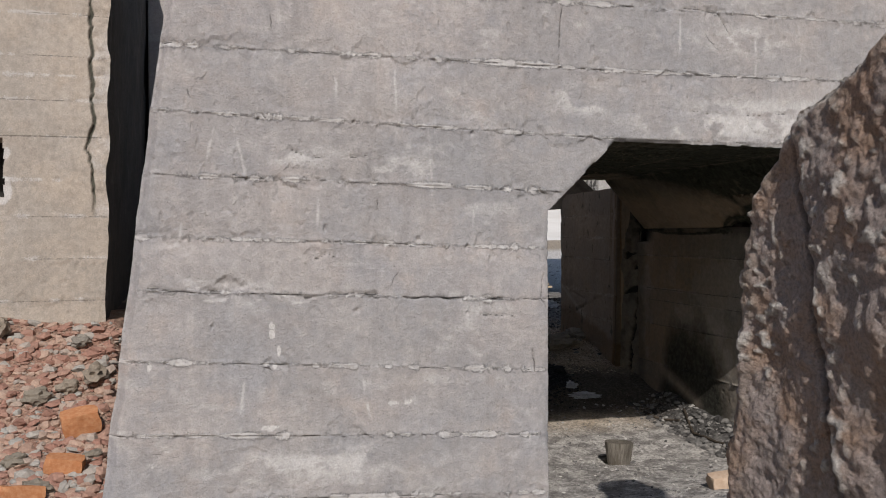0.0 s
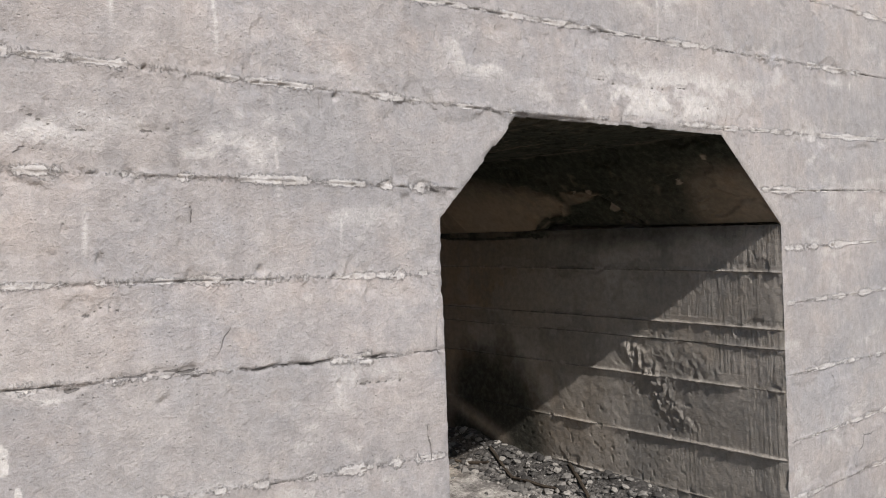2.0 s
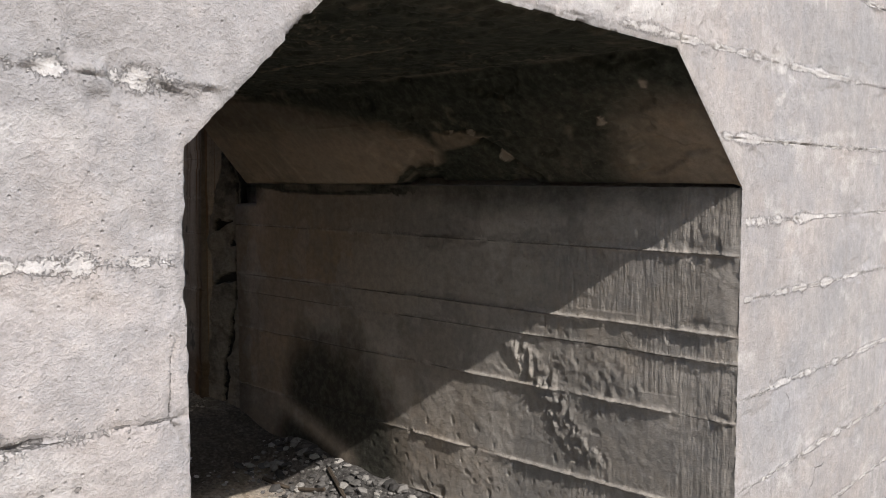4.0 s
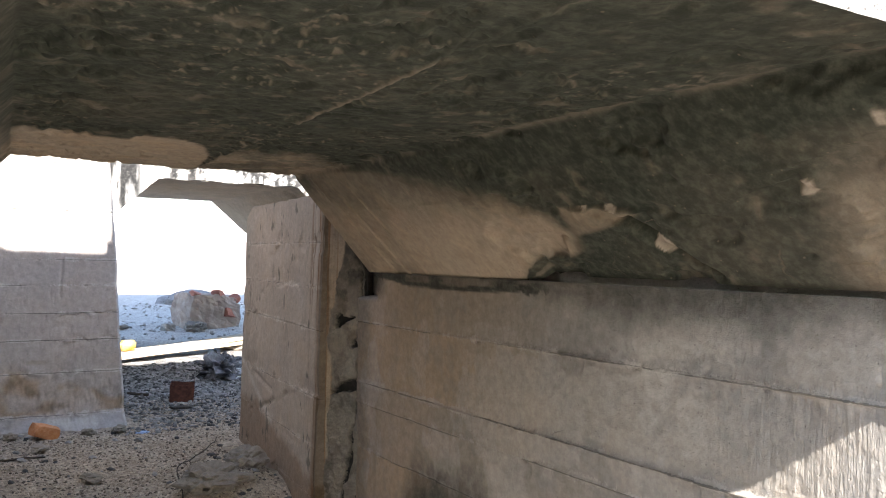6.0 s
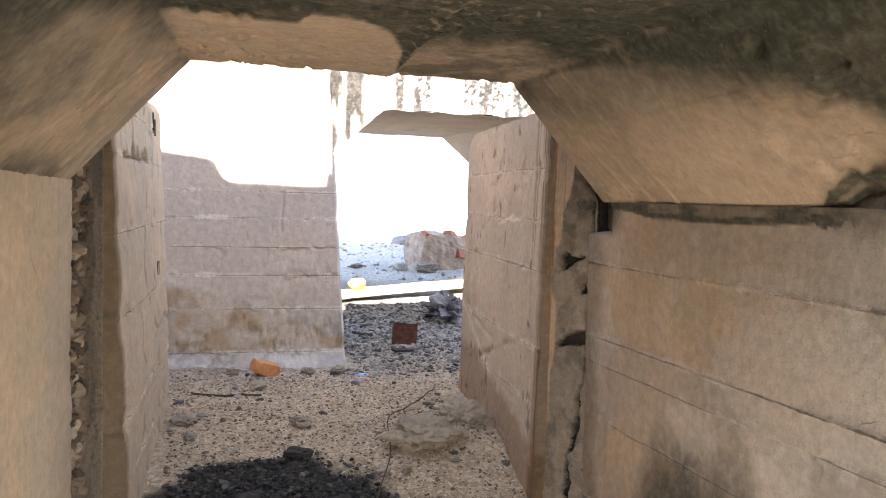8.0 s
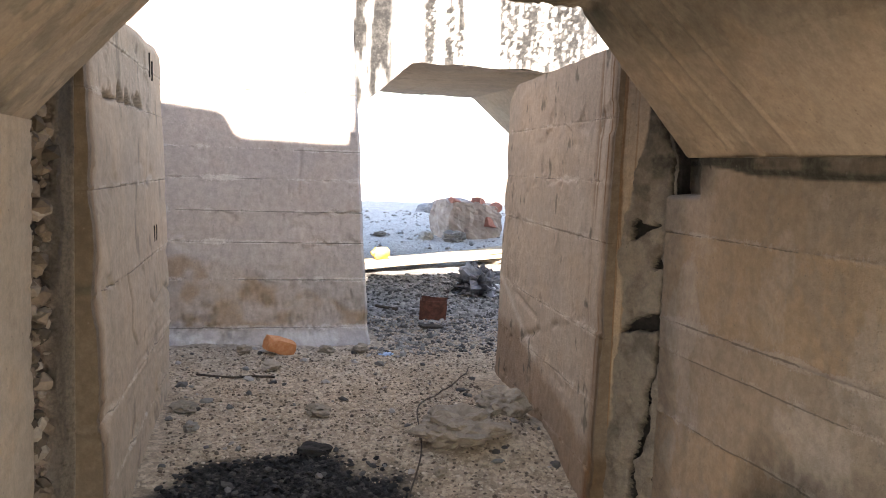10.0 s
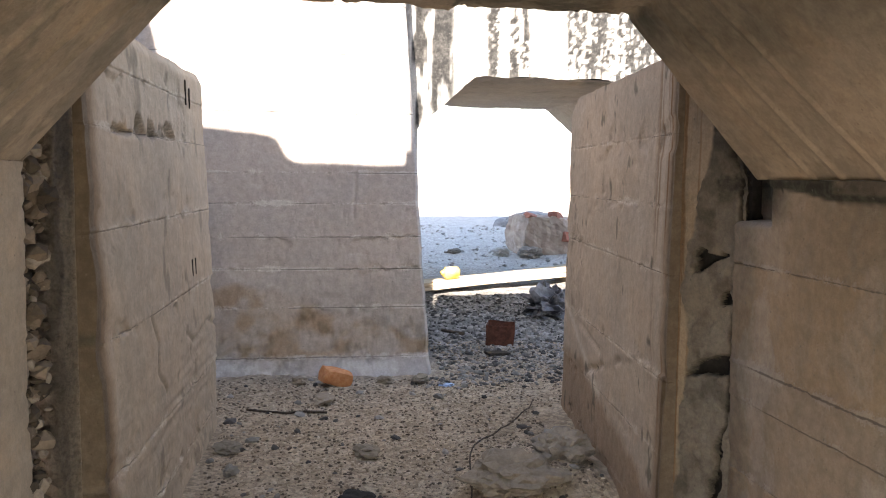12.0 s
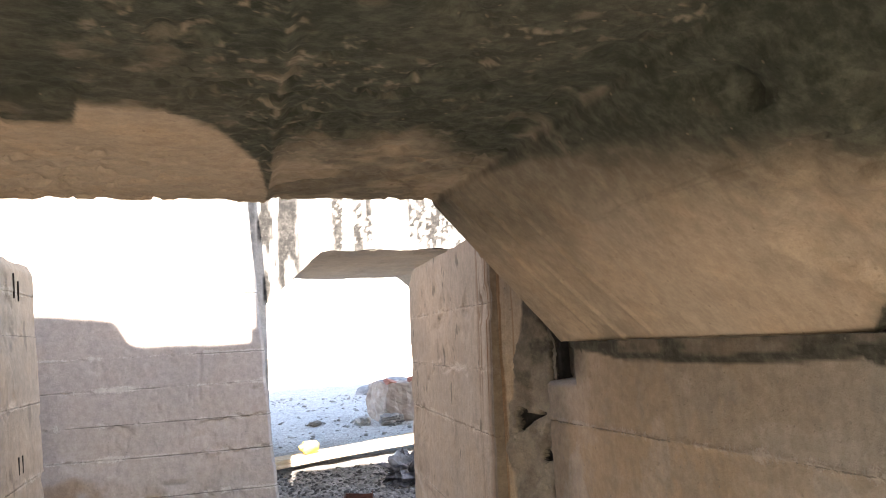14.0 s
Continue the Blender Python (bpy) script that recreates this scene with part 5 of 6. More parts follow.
# ---- ruined wall beside the slot ----
def slot_wall():
    ROW = 6.3
    xs, zs = np.linspace(0, 1, 300), np.concatenate([np.arange(0.2, 3.4, 0.014), np.arange(3.5, 4.8, 0.15)])
    U, Z = np.meshgrid(xs, zs, indexing="ij")
    right = -0.665 + 0.05 * (fbm(Z * 4, Z * 0, 251, 5) - 0.5) + 0.02 * (Z - 1)
    X = -5.2 + (right + 5.2) * (1 - (1 - U) ** 1.6)
    cx, cz = (X[:-1, :-1] + X[1:, 1:]) / 2, (Z[:-1, :-1] + Z[1:, 1:]) / 2
    keep = ~((cx > -2.3) & (cx < -1.285) & (cz > 1.69) & (cz < 2.08))
    h, lime = boards(X, Z, [0.6, 1.0, 1.28, 1.56, 1.80, 2.09, 2.33, 2.49, 2.62, 2.9, 3.2, 3.6, 4.0], 59, 0.0015, 0.003, 0.0015, 0.006)
    crack_x = -0.735 + 0.03 * (fbm(Z * 4, Z * 0, 252, 3) - 0.5) + 0.035 * (fbm(Z * 22, Z * 0, 257, 4) - 0.5) + 0.035 * np.exp(-((Z - 2.02) / 0.1) ** 2) * -1
    crack = smooth(0.011, 0.004, np.abs(X - crack_x) - 0.018 * (fbm(Z * 9, X * 30, 258, 4) - 0.45)) * smooth(1.5, 1.75, Z)
    crumb = smooth(0.0, 0.02, X - crack_x) * smooth(1.4, 1.7, Z)
    h -= 0.03 * crack + crumb * 0.022 * fbm(X * 20, Z * 20, 253, 4)
    rim = smooth(0.07, 0.03, np.maximum(np.abs(X + 1.2925) - 0.0075, np.abs(Z - 1.885) - 0.2)) * (X > -1.32)
    P = np.stack([X, ROW - h, Z], -1)
    wear = np.clip(lime * 0.5 + crumb * 0.5 * fbm(X * 9, Z * 9, 254, 3) + 0.8 * rim * smooth(0.35, 0.55, fbm(X * 14, Z * 10, 255, 3)), 0, 1)
    soot_dark = np.clip(crack * 0.9, 0, 1)
    ob = mesh_object("wall_slot", P.reshape(-1, 3), quads(*X.shape, keep).tolist(), M_TAN, {"wear": wear.ravel(), "soot_dark": soot_dark.ravel(), **{k: a.ravel() for k, a in seams(X, Z, [0.6, 1.0, 1.28, 1.56, 1.80, 2.09, 2.33, 2.49, 2.62, 2.9, 3.2, 3.6, 4.0], 59, 0.8).items()}})
    tagged(ob, "tan rendered concrete wall with a cracked broken edge", "wall", kind="structure")
    # that wall's flank along the slot, its shade put into the colour
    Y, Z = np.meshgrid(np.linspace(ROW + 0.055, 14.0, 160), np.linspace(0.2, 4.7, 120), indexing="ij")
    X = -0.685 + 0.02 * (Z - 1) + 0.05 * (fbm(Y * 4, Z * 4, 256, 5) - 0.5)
    fl = sheet("slot_flank", np.stack([X, Y, Z], -1), M_SLOT_SHADE)
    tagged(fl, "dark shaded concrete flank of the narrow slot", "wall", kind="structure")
    # added end wall, stops light and view at the back of the slot
    mass("slot_end", (-1.4, 13.2, 0.2), (1.2, 13.5, 4.9), "dark concrete wall that closes the slot")
    # window reveal in the tan wall; its back box is blackened as shade
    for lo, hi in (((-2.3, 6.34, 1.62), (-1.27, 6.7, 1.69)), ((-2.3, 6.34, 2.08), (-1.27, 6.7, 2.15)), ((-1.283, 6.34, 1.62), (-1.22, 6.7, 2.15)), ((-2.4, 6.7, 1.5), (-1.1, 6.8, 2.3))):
        tagged(solid("window_reveal", lo, hi, M_VOID_SHADE if lo[1] > 6.6 else M_TAN), "reveal of a small square window hole", "window", kind="structure")
    tagged(solid("slot_mass", (-5.2, 6.9, 0.2), (-1.05, 9, 4.6), M_TAN), "tan concrete mass behind the wall", "wall", kind="structure")


# the tan wall's concrete darkened to stand for shade in the slot
M_SLOT_SHADE = concrete("concrete_slot_shade", (0.10, 0.095, 0.09), (0.07, 0.068, 0.066), (0.12, 0.105, 0.09), 0.4, 0.8)
slot_wall()


# ---- ground ----
def fire_ring(x, y):
    """Ragged distance from the middle of the burnt patch."""
    return np.hypot((x - 2.85) / 1.05, (y - 7.98) / 1.16) + 0.30 * (fbm(x * 5, y * 5, 71, 4) - 0.5)


def ground_height(x, y):
    z = np.interp(y, [-400, 0, 3, 4.4, 5.0, 6.0, 6.9, 7.4, 8.0, 8.6, 10.2, 11.3, 12.5, 13.3, 14.5, 16, 21, 30, 60, 400],
                  [-0.2, -0.14, -0.14, -0.14, -0.22, -0.30, -0.25, -0.12, 0.08, 0.18, 0.22, 0.27, 0.32, 0.36, 0.43, 0.52, 0.90, 0.88, 0.8, 0.8])
    slope = np.interp(y, [2.5, 4.0, 4.6, 5.3, 6.3, 9, 14, 60], [-0.14, -0.06, 0.06, 0.32, 0.84, 0.9, 0.8, 0.8])
    w = smooth(-0.25, -0.6, x + 0.1 * (fbm(y * 2, y * 0, 301, 3) - 0.5))
    z = z * (1 - w) + slope * w + 0.10 * smooth(-0.9, -1.6, x) * smooth(5, 6.3, y) * w
    z = z + 0.10 * smooth(0.45, 0.0, np.hypot(x - 3.78, (y - 8.75) * 0.8)) * smooth(14, 9.5, y)
    z = z + 0.16 * smooth(0.28, 0.0, 4.10 - x) * smooth(7.6, 7.0, y) * smooth(4.9, 5.6, y) * (x < 4.4)
    z = z + 0.10 * smooth(0.32, 0.0, x - 1.80) * smooth(5.6, 4.4, y) * smooth(3.9, 4.5, y) * (x > 1.5)
    z = z - (0.24 * smooth(4.1, 5.0, x) + 0.18 * smooth(5.0, 6.3, x)) * smooth(7.0, 5.0, y) * smooth(-6, 1, y) * smooth(16, 9, x)
    near = smooth(60, 20, np.hypot(x - 2, y - 7))
    z = z + near * (0.05 * (fbm(x * 1.7, y * 1.7, 302, 4) - 0.5) + 0.022 * (fbm(x * 9, y * 9, 303, 4) - 0.5))
    return z


def axis(lo, hi, fine, far):
    out = list(np.arange(lo, hi, fine))
    step, v = fine * 2, hi
    while v < far:
        out.append(v)
        step *= 1.35
        v += step
    step, v = fine * 2, lo
    while v > -far:
        step *= 1.35
        v -= step
        out.insert(0, v)
    return np.array(out)


def ground():
    X, Y = np.meshgrid(axis(-2.2, 5.6, 0.028, 420), axis(3.2, 14.2, 0.028, 420), indexing="ij")
    Z = ground_height(X, Y)
    edge = lambda s, a: a * (fbm(X * 2.5, Y * 2.5, s, 4) - 0.5)
    red = smooth(-0.2, -0.6, X + edge(311, 0.4)) * smooth(9, 7, Y)
    ash = smooth(0.2, 0.6, X) * smooth(7.3, 6.6, Y + edge(312, 0.5)) * smooth(2.5, 4.2, Y) * smooth(4.8, 4.2, X)
    grey = smooth(10.2, 11.2, Y + edge(313, 0.8)) * smooth(15.2, 13.8, Y)
    pale = smooth(13.6, 15.0, Y) * smooth(27, 22, Y) * 0.85
    char_shade = smooth(0.62, 0.50, fire_ring(X, Y) + edge(314, 0.5) * 0.6)
    char_shade = np.maximum(char_shade, smooth(7.0, 7.3, Y + edge(315, 0.4)) * smooth(8.2, 7.8, Y + edge(316, 0.5)) * 0.8)
    char_shade = np.maximum(char_shade, 0.8 * smooth(0.45, 0.1, 4.12 - X + edge(317, 0.3)) * smooth(7.6, 7.2, Y) * smooth(4.6, 5.4, Y))
    # the strip of shade east of the mouth, painted on the ground
    char_shade = np.maximum(char_shade, 0.75 * smooth(4.2, 4.6, X + edge(318, 0.4)) * smooth(8, 6.5, X) * smooth(3.2, 3.9, Y) * smooth(6, 5, Y))
    P = np.stack([X, Y, Z], -1)
    ob = sheet("ground", P, M_GROUND, {"red": red, "ash": ash, "grey": grey, "pale": pale, "char_shade": np.clip(char_shade, 0, 1)})
    tagged(ob, "dusty stony soil strewn with ash and gravel", "ground", kind="structure")


ground()


def hill():
    X, Y = np.meshgrid(np.linspace(-160, 260, 140), np.linspace(46, 230, 70), indexing="ij")
    Z = 0.4 + 9 * smooth(50, 165, Y + 14 * (fbm(X * 0.02, Y * 0.02, 321, 3) - 0.5)) * (0.8 + 0.35 * fbm(X * 0.012, Y * 0.02, 322, 3))
    Z += 1.2 * (fbm(X * 0.09, Y * 0.09, 323, 4) - 0.5) * smooth(50, 90, Y)
    ob = sheet("hill", np.stack([X, Y, Z], -1), M_HILL)
    tagged(ob, "pale bare hillside in bright sun", "hill", kind="structure")


M_HILL = plain("pale_earth", (0.62, 0.58, 0.52), (0.70, 0.67, 0.62), 0.95, 0.12)
hill()


# ---- loose stones ----

def scatter(name, count, box, sizes, mat, seed, label, flat=0.6, where=None, power=2.2):
    rng = np.random.RandomState(seed)
    x, y = rng.uniform(box[0], box[1], count), rng.uniform(box[2], box[3], count)
    if where is not None:
        ok = where(x, y) > rng.rand(count)
        x, y = x[ok], y[ok]
    n = len(x)
    r = sizes[0] + (sizes[1] - sizes[0]) * rng.rand(n) ** power
    V = ICO_V[None] * (0.75 + 0.5 * rng.rand(n, 12, 1))
    V = V * np.stack([0.7 + 0.6 * rng.rand(n), 0.6 + 0.5 * rng.rand(n), flat * (0.6 + 0.6 * rng.rand(n))], -1)[:, None]
    a, b = rng.rand(n) * 6.283, (rng.rand(n) - 0.5) * 0.9
    cb, sb = np.cos(b)[:, None], np.sin(b)[:, None]
    V = np.stack([V[..., 0] * cb + V[..., 2] * sb, V[..., 1], -V[..., 0] * sb + V[..., 2] * cb], -1)
    ca, sa = np.cos(a)[:, None], np.sin(a)[:, None]
    V = np.stack([V[..., 0] * ca - V[..., 1] * sa, V[..., 0] * sa + V[..., 1] * ca, V[..., 2]], -1)
    z = ground_height(x, y) + r * flat * 0.25
    V = V * r[:, None, None] + np.stack([x, y, z], -1)[:, None]
    F = (ICO_F[None] + 12 * np.arange(n)[:, None, None]).reshape(-1, 3)
    ob = mesh_object(name, V.reshape(-1, 3), F, mat, shade=False)
    return tagged(ob, label, "gravel", kind="stuff")


def clear(x, y):
    """1 where the floor is open, 0 inside walls and blocks."""
    a = (y < 4.4) | ((y < 7.7) & (x > 1.85) & (x < 4.08)) | ((y >= 7.7) & (y < 9.8) & (x > 2.35) & (x < 4.0)) | ((y >= 9.8) & (y < 10.5)) | ((y >= 10.5) & (x > 3.62))
    return a.astype(float)


scatter("gravel", 31000, (2.2, 4.6, 7.9, 11.4), (0.0028, 0.0115), M_GRAVEL, 1, "tan gravel over the passage floor", where=lambda x, y: clear(x, y) * smooth(0.48, 0.62, fire_ring(x, y)), power=3.2)
scatter("stones", 260, (2.3, 4.1, 8.3, 11.2), (0.010, 0.034), M_DARKSTONE, 8, "scattered dusty stones on the gravel", where=lambda x, y: clear(x, y) * (0.35 + 0.65 * smooth(0.35, 0.0, np.minimum(np.abs(x - 2.45), np.abs(x - 3.95)))), power=1.8)
scatter("grey_gravel", 9500, (3.4, 5.8, 10.3, 13.2), (0.004, 0.026), M_DARKSTONE, 2, "grey broken stone behind the middle wall", where=clear, power=2.4)
scatter("ash_gravel", 4500, (0.2, 4.1, 3.2, 7.4), (0.003, 0.018), M_ASHSTONE, 3, "grey ash and grit at the passage mouth", where=clear, power=3.6)
scatter("charcoal", 7000, (2.3, 3.9, 7.2, 8.9), (0.004, 0.020), M_CHAR, 4, "black charcoal of an old fire", where=lambda x, y: clear(x, y) * smooth(0.64, 0.48, fire_ring(x, y)), power=1.8)
scatter("red_rubble", 13000, (-2.2, -0.4, 4.0, 6.27), (0.005, 0.055), M_REDRUB, 5, "reddish broken rubble on a slope", where=lambda x, y: (x < -0.47).astype(float), power=4.5)
scatter("far_stones", 1500, (3.7, 9.0, 14.6, 18.5), (0.006, 0.035), M_PALESTONE, 6, "stones on the shaded ground", power=3.0)
scatter("wall_foot_debris", 900, (3.75, 4.1, 5.0, 7.3), (0.005, 0.040), M_DARKSTONE, 7, "broken dark debris along the wall foot", power=2.4)


# ---- loose things ----
def rough_block(size, seed, amp=0.012, cuts=5, chip=0.0):
    """A bmesh block with worn corners and uneven faces."""
    rng = random.Random(seed)
    bm = bmesh.new()
    bmesh.ops.create_cube(bm, size=1)
    bmesh.ops.subdivide_edges(bm, edges=bm.edges[:], cuts=cuts, use_grid_fill=True)
    off = Vector((rng.uniform(0, 50), rng.uniform(0, 50), rng.uniform(0, 50)))
    lost = Vector((rng.choice((-1, 1)), rng.choice((-1, 1)), 1)) * 0.5
    for v in bm.verts:
        c = v.co.copy()
        corner = max(0.0, (abs(c.x) + abs(c.y) + abs(c.z)) / 1.5 - 0.72) * 0.28
        if chip:
            corner += chip * max(0.0, 0.55 - (c - lost).length)
        p = Vector((c.x * size[0], c.y * size[1], c.z * size[2]))
        d = noise.noise_vector(p * 9 + off) * amp + noise.noise_vector(p * 30 + off) * amp * 0.4
        v.co = p * (1 - corner) + d
    return bm


def boulder(size, seed, amp=0.25, level=3):
    rng = random.Random(seed)
    bm = bmesh.new()
    bmesh.ops.create_icosphere(bm, subdivisions=level, radius=0.5)
    off = Vector((rng.uniform(0, 50), rng.uniform(0, 50), rng.uniform(0, 50)))
    for v in bm.verts:
        n = v.co.normalized()
        k = 1 + amp * (noise.noise(n * 1.6 + off) + 0.5 * noise.noise(n * 4 + off) + 0.25 * noise.noise(n * 10 + off))
        v.co = Vector((n.x * size[0], n.y * size[1], n.z * size[2])) * 0.5 * k
    return bm


def lay(bm, x, y, sink, turn=(0, 0, 0)):
    """Turns a bmesh and sets it on the ground, sunk by a little."""
    bmesh.ops.transform(bm, matrix=pose(0, 0, 0, *turn), verts=bm.verts)
    low = min(v.co.z for v in bm.verts)
    z = float(ground_height(np.array([x]), np.array([y]))[0])
    bmesh.ops.translate(bm, vec=(x, y, z - low - sink), verts=bm.verts)
    return bm


def tube(points, radius, sides=6):
    """A bent rod along smooth points."""
    bm = bmesh.new()
    rings = []
    pts = [Vector(p) for p in points]
    for i, p in enumerate(pts):
        way = (pts[min(i + 1, len(pts) - 1)] - pts[max(i - 1, 0)]).normalized()
        a = way.orthogonal().normalized()
        b = way.cross(a)
        rings.append([bm.verts.new(p + radius * (math.cos(t) * a + math.sin(t) * b)) for t in [6.28318 * k / sides for k in range(sides)]])
    for r, q in zip(rings[:-1], rings[1:]):
        for k in range(sides):
            bm.faces.new((r[k], r[(k + 1) % sides], q[(k + 1) % sides], q[k]))
    bm.faces.new(rings[0][::-1])
    bm.faces.new(rings[-1])
    return bm


def on_ground(x, y, lift=0.0):
    return float(ground_height(np.array([x]), np.array([y]))[0]) + lift


def standing_slab():
    Y, Z = np.meshgrid(np.linspace(1.05, 2.52, 190), np.linspace(-0.35, 3.2, 420), indexing="ij")
    top = np.interp(Y, [1.0, 1.58, 1.84, 2.04, 2.12, 2.36, 2.46, 2.52, 2.58], [3.15, 3.05, 1.95, 1.96, 1.88, 1.74, 1.56, 1.25, 0.9]) + 0.05 * (fbm(Y * 14, Y * 0, 401, 4) - 0.5)
    far = np.interp(Z, [-0.4, 0.6, 1.28, 1.58, 1.74, 2.0], [2.55, 2.50, 2.46, 2.43, 2.37, 2.15]) + 0.04 * (fbm(Z * 9, Z * 0, 402, 4) - 0.5)
    T = (Y - 1.05) / 1.47
    Y = 1.05 + T * (far - 1.05)
    Z = np.minimum(Z, top + 0.02)
    h = 0.10 * (fbm(Y * 2.2, Z * 1.3, 403, 5) - 0.5) + 0.05 * (fbm(Y * 9, Z * 6, 404, 4) - 0.5) + 0.022 * (fbm(Y * 34, Z * 34, 405, 3) - 0.5)
    crack_y = 2.16 - 0.16 * (1.5 - Z) + 0.05 * (fbm(Z * 4, Z * 0, 406, 4) - 0.5)
    crack = smooth(0.016, 0.004, np.abs(Y - crack_y)) * smooth(1.75, 1.5, Z)
    h -= 0.05 * crack
    h += 0.03 * smooth(0.0, 0.05, crack_y - Y)
    pebble = smooth(0.74, 0.82, vnoise(Y * 40, Z * 40, 407)) * smooth(0.42, 0.56, fbm(Y * 5, Z * 2.2, 408, 3))
    pebble = np.maximum(pebble, smooth(0.62, 0.72, vnoise(Y * 46, Z * 40, 411)) * np.exp(-((crack_y - 0.07 - Y + 0.03 * (fbm(Z * 5, Z * 0, 412, 3) - 0.5)) / 0.035) ** 2))
    h += 0.012 * pebble
    h -= 0.03 * smooth(0.04, 0.0, far - Y) + 0.03 * smooth(0.04, 0.0, top - Z)
    X = 1.60 - 0.10 * (Y - 2.2) - h
    soot_dark = np.clip(crack, 0, 1)
    crust = smooth(0.16, 0.02, np.minimum(far - Y, top - Z) + 0.10 * (fbm(Y * 7, Z * 7, 409, 3) - 0.5))
    # wear takes the pale pebbles, and sunlit white painted along the top edge
    ob = sheet("standing_slab", np.stack([X, Y, Z], -1), M_BROKEN, {"wear": np.clip(pebble * 0.9 + 0.8 * smooth(0.06, 0.02, top - Z), 0, 1), "soot_dark": soot_dark, "rust": crust * 0.35 * smooth(0.4, 0.6, fbm(Y * 12, Z * 12, 410, 3))}, (0.26, 0.02, -0.02))
    tagged(ob, "broken upright slab of brown concrete with exposed aggregate", "concrete slab")


standing_slab()

BRICKS = (("orange", -0.71, 5.28, (0.20, 0.13, 0.125), (14, -10, 8), M_BRICK, "weathered orange brick lying on the red rubble"),
          ("orange", -0.75, 4.95, (0.19, 0.11, 0.09), (6, 8, -4), M_BRICK, "weathered orange brick lying on the red rubble"),
          ("orange", -0.93, 4.72, (0.22, 0.12, 0.09), (-8, 12, 30), M_BRICK, "half-buried orange brick on the red rubble"),
          ("pale", 3.16, 4.86, (0.22, 0.12, 0.095), (4, -5, -10), M_PALEBRICK, "dusty tan brick on the ashy ground"),
          ("broken", 2.94, 10.36, (0.18, 0.11, 0.085), (8, 16, 20), M_BRICK, "broken orange brick at the foot of the wall"))
for k, (kind_of, x, y, size, turn, mat, label) in enumerate(BRICKS):
    bm = rough_block(size, 500 + k, 0.006, 6, 0.35 if kind_of == "broken" else 0.12)
    tagged(part("brick", lay(bm, x, y, 0.012, turn), mat), label, "brick", "loose bricks")

ROCKS = ((3.62, 8.62, (0.36, 0.32, 0.15), 0.07, "dusty tan boulder half sunk in the gravel"), (3.86, 8.80, (0.28, 0.22, 0.14), 0.05, "dusty tan boulder half sunk in the gravel"),
         (2.87, 10.02, (0.19, 0.10, 0.045), 0.008, "flat pale stone on the gravel"), (2.42, 9.25, (0.15, 0.11, 0.05), 0.01, "flat pale stone beside the block"),
         (2.72, 10.40, (0.09, 0.07, 0.06), 0.01, "small grey stone at the wall foot"), (3.24, 10.42, (0.10, 0.07, 0.05), 0.01, "small grey stone at the wall foot"),
         (3.45, 10.40, (0.12, 0.08, 0.06), 0.01, "small grey stone at the wall foot"), (3.47, 8.38, (0.07, 0.05, 0.035), 0.006, "small pale stone on the gravel"),
         (2.46, 8.95, (0.07, 0.06, 0.05), 0.008, "small grey stone on the gravel"), (3.05, 9.15, (0.13, 0.10, 0.05), 0.01, "flat grey stone on the gravel"),
         (-0.98, 5.55, (0.16, 0.13, 0.10), 0.02, "grey stone on the red rubble"), (-0.82, 5.62, (0.13, 0.11, 0.09), 0.02, "grey stone on the red rubble"),
         (-0.68, 5.72, (0.24, 0.14, 0.12), 0.03, "grey stone on the red rubble"), (-1.30, 6.12, (0.20, 0.14, 0.12), 0.03, "dark stone at the foot of the tan wall"),
         (-0.86, 4.80, (0.15, 0.12, 0.08), 0.02, "grey stone on the red rubble"), (-1.0, 5.05, (0.14, 0.10, 0.07), 0.02, "grey stone on the red rubble"),
         (-0.62, 5.05, (0.12, 0.08, 0.05), 0.01, "flat grey stone on the red rubble"), (-0.80, 6.05, (0.15, 0.12, 0.08), 0.02, "pale stone on the red rubble"),
         (5.10, 15.7, (0.22, 0.18, 0.14), 0.03, "pale stone beside the masonry lump"), (5.42, 15.55, (0.28, 0.2, 0.16), 0.03, "pale stone beside the masonry lump"),
         (6.2, 18.6, (1.25, 0.8, 0.46), 0.27, "dark rock on the rise"), (4.55, 15.9, (0.30, 0.12, 0.06), 0.01, "flat stone on the shaded ground"))
for k, (x, y, size, sink, label) in enumerate(ROCKS):
    bm = boulder(size, 600 + k, 0.22 if size[0] > 1 else 0.5, 4 if size[0] > 0.25 else 3)
    tagged(part("rock", lay(bm, x, y, sink, (0, 0, 37 * k)), M_DARKROCK if label.startswith("dark rock") else M_PALESTONE if "masonry" in label else M_ROCK, None, "", False), label, "rock", "loose rocks")


def stump():
    bm = bmesh.new()
    bmesh.ops.create_cone(bm, cap_ends=True, segments=20, radius1=0.088, radius2=0.12, depth=0.19)
    bmesh.ops.subdivide_edges(bm, edges=[e for e in bm.edges if abs(e.verts[0].co.z - e.verts[1].co.z) > 0.1], cuts=4)
    for v in bm.verts:
        k = 1 + 0.10 * noise.noise(Vector((v.co.x * 18, v.co.y * 18, v.co.z * 3)))
        v.co.x, v.co.y = v.co.x * k, v.co.y * k * 0.8
        if v.co.z > 0.09:
            v.co.z -= 0.10 * v.co.x
    tagged(part("wood_stump", lay(bm, 2.96, 5.95, 0.02, (0, 0, 20)), M_STUMP), "grey weathered stub of a cut post on the ash", "wood stump")


stump()


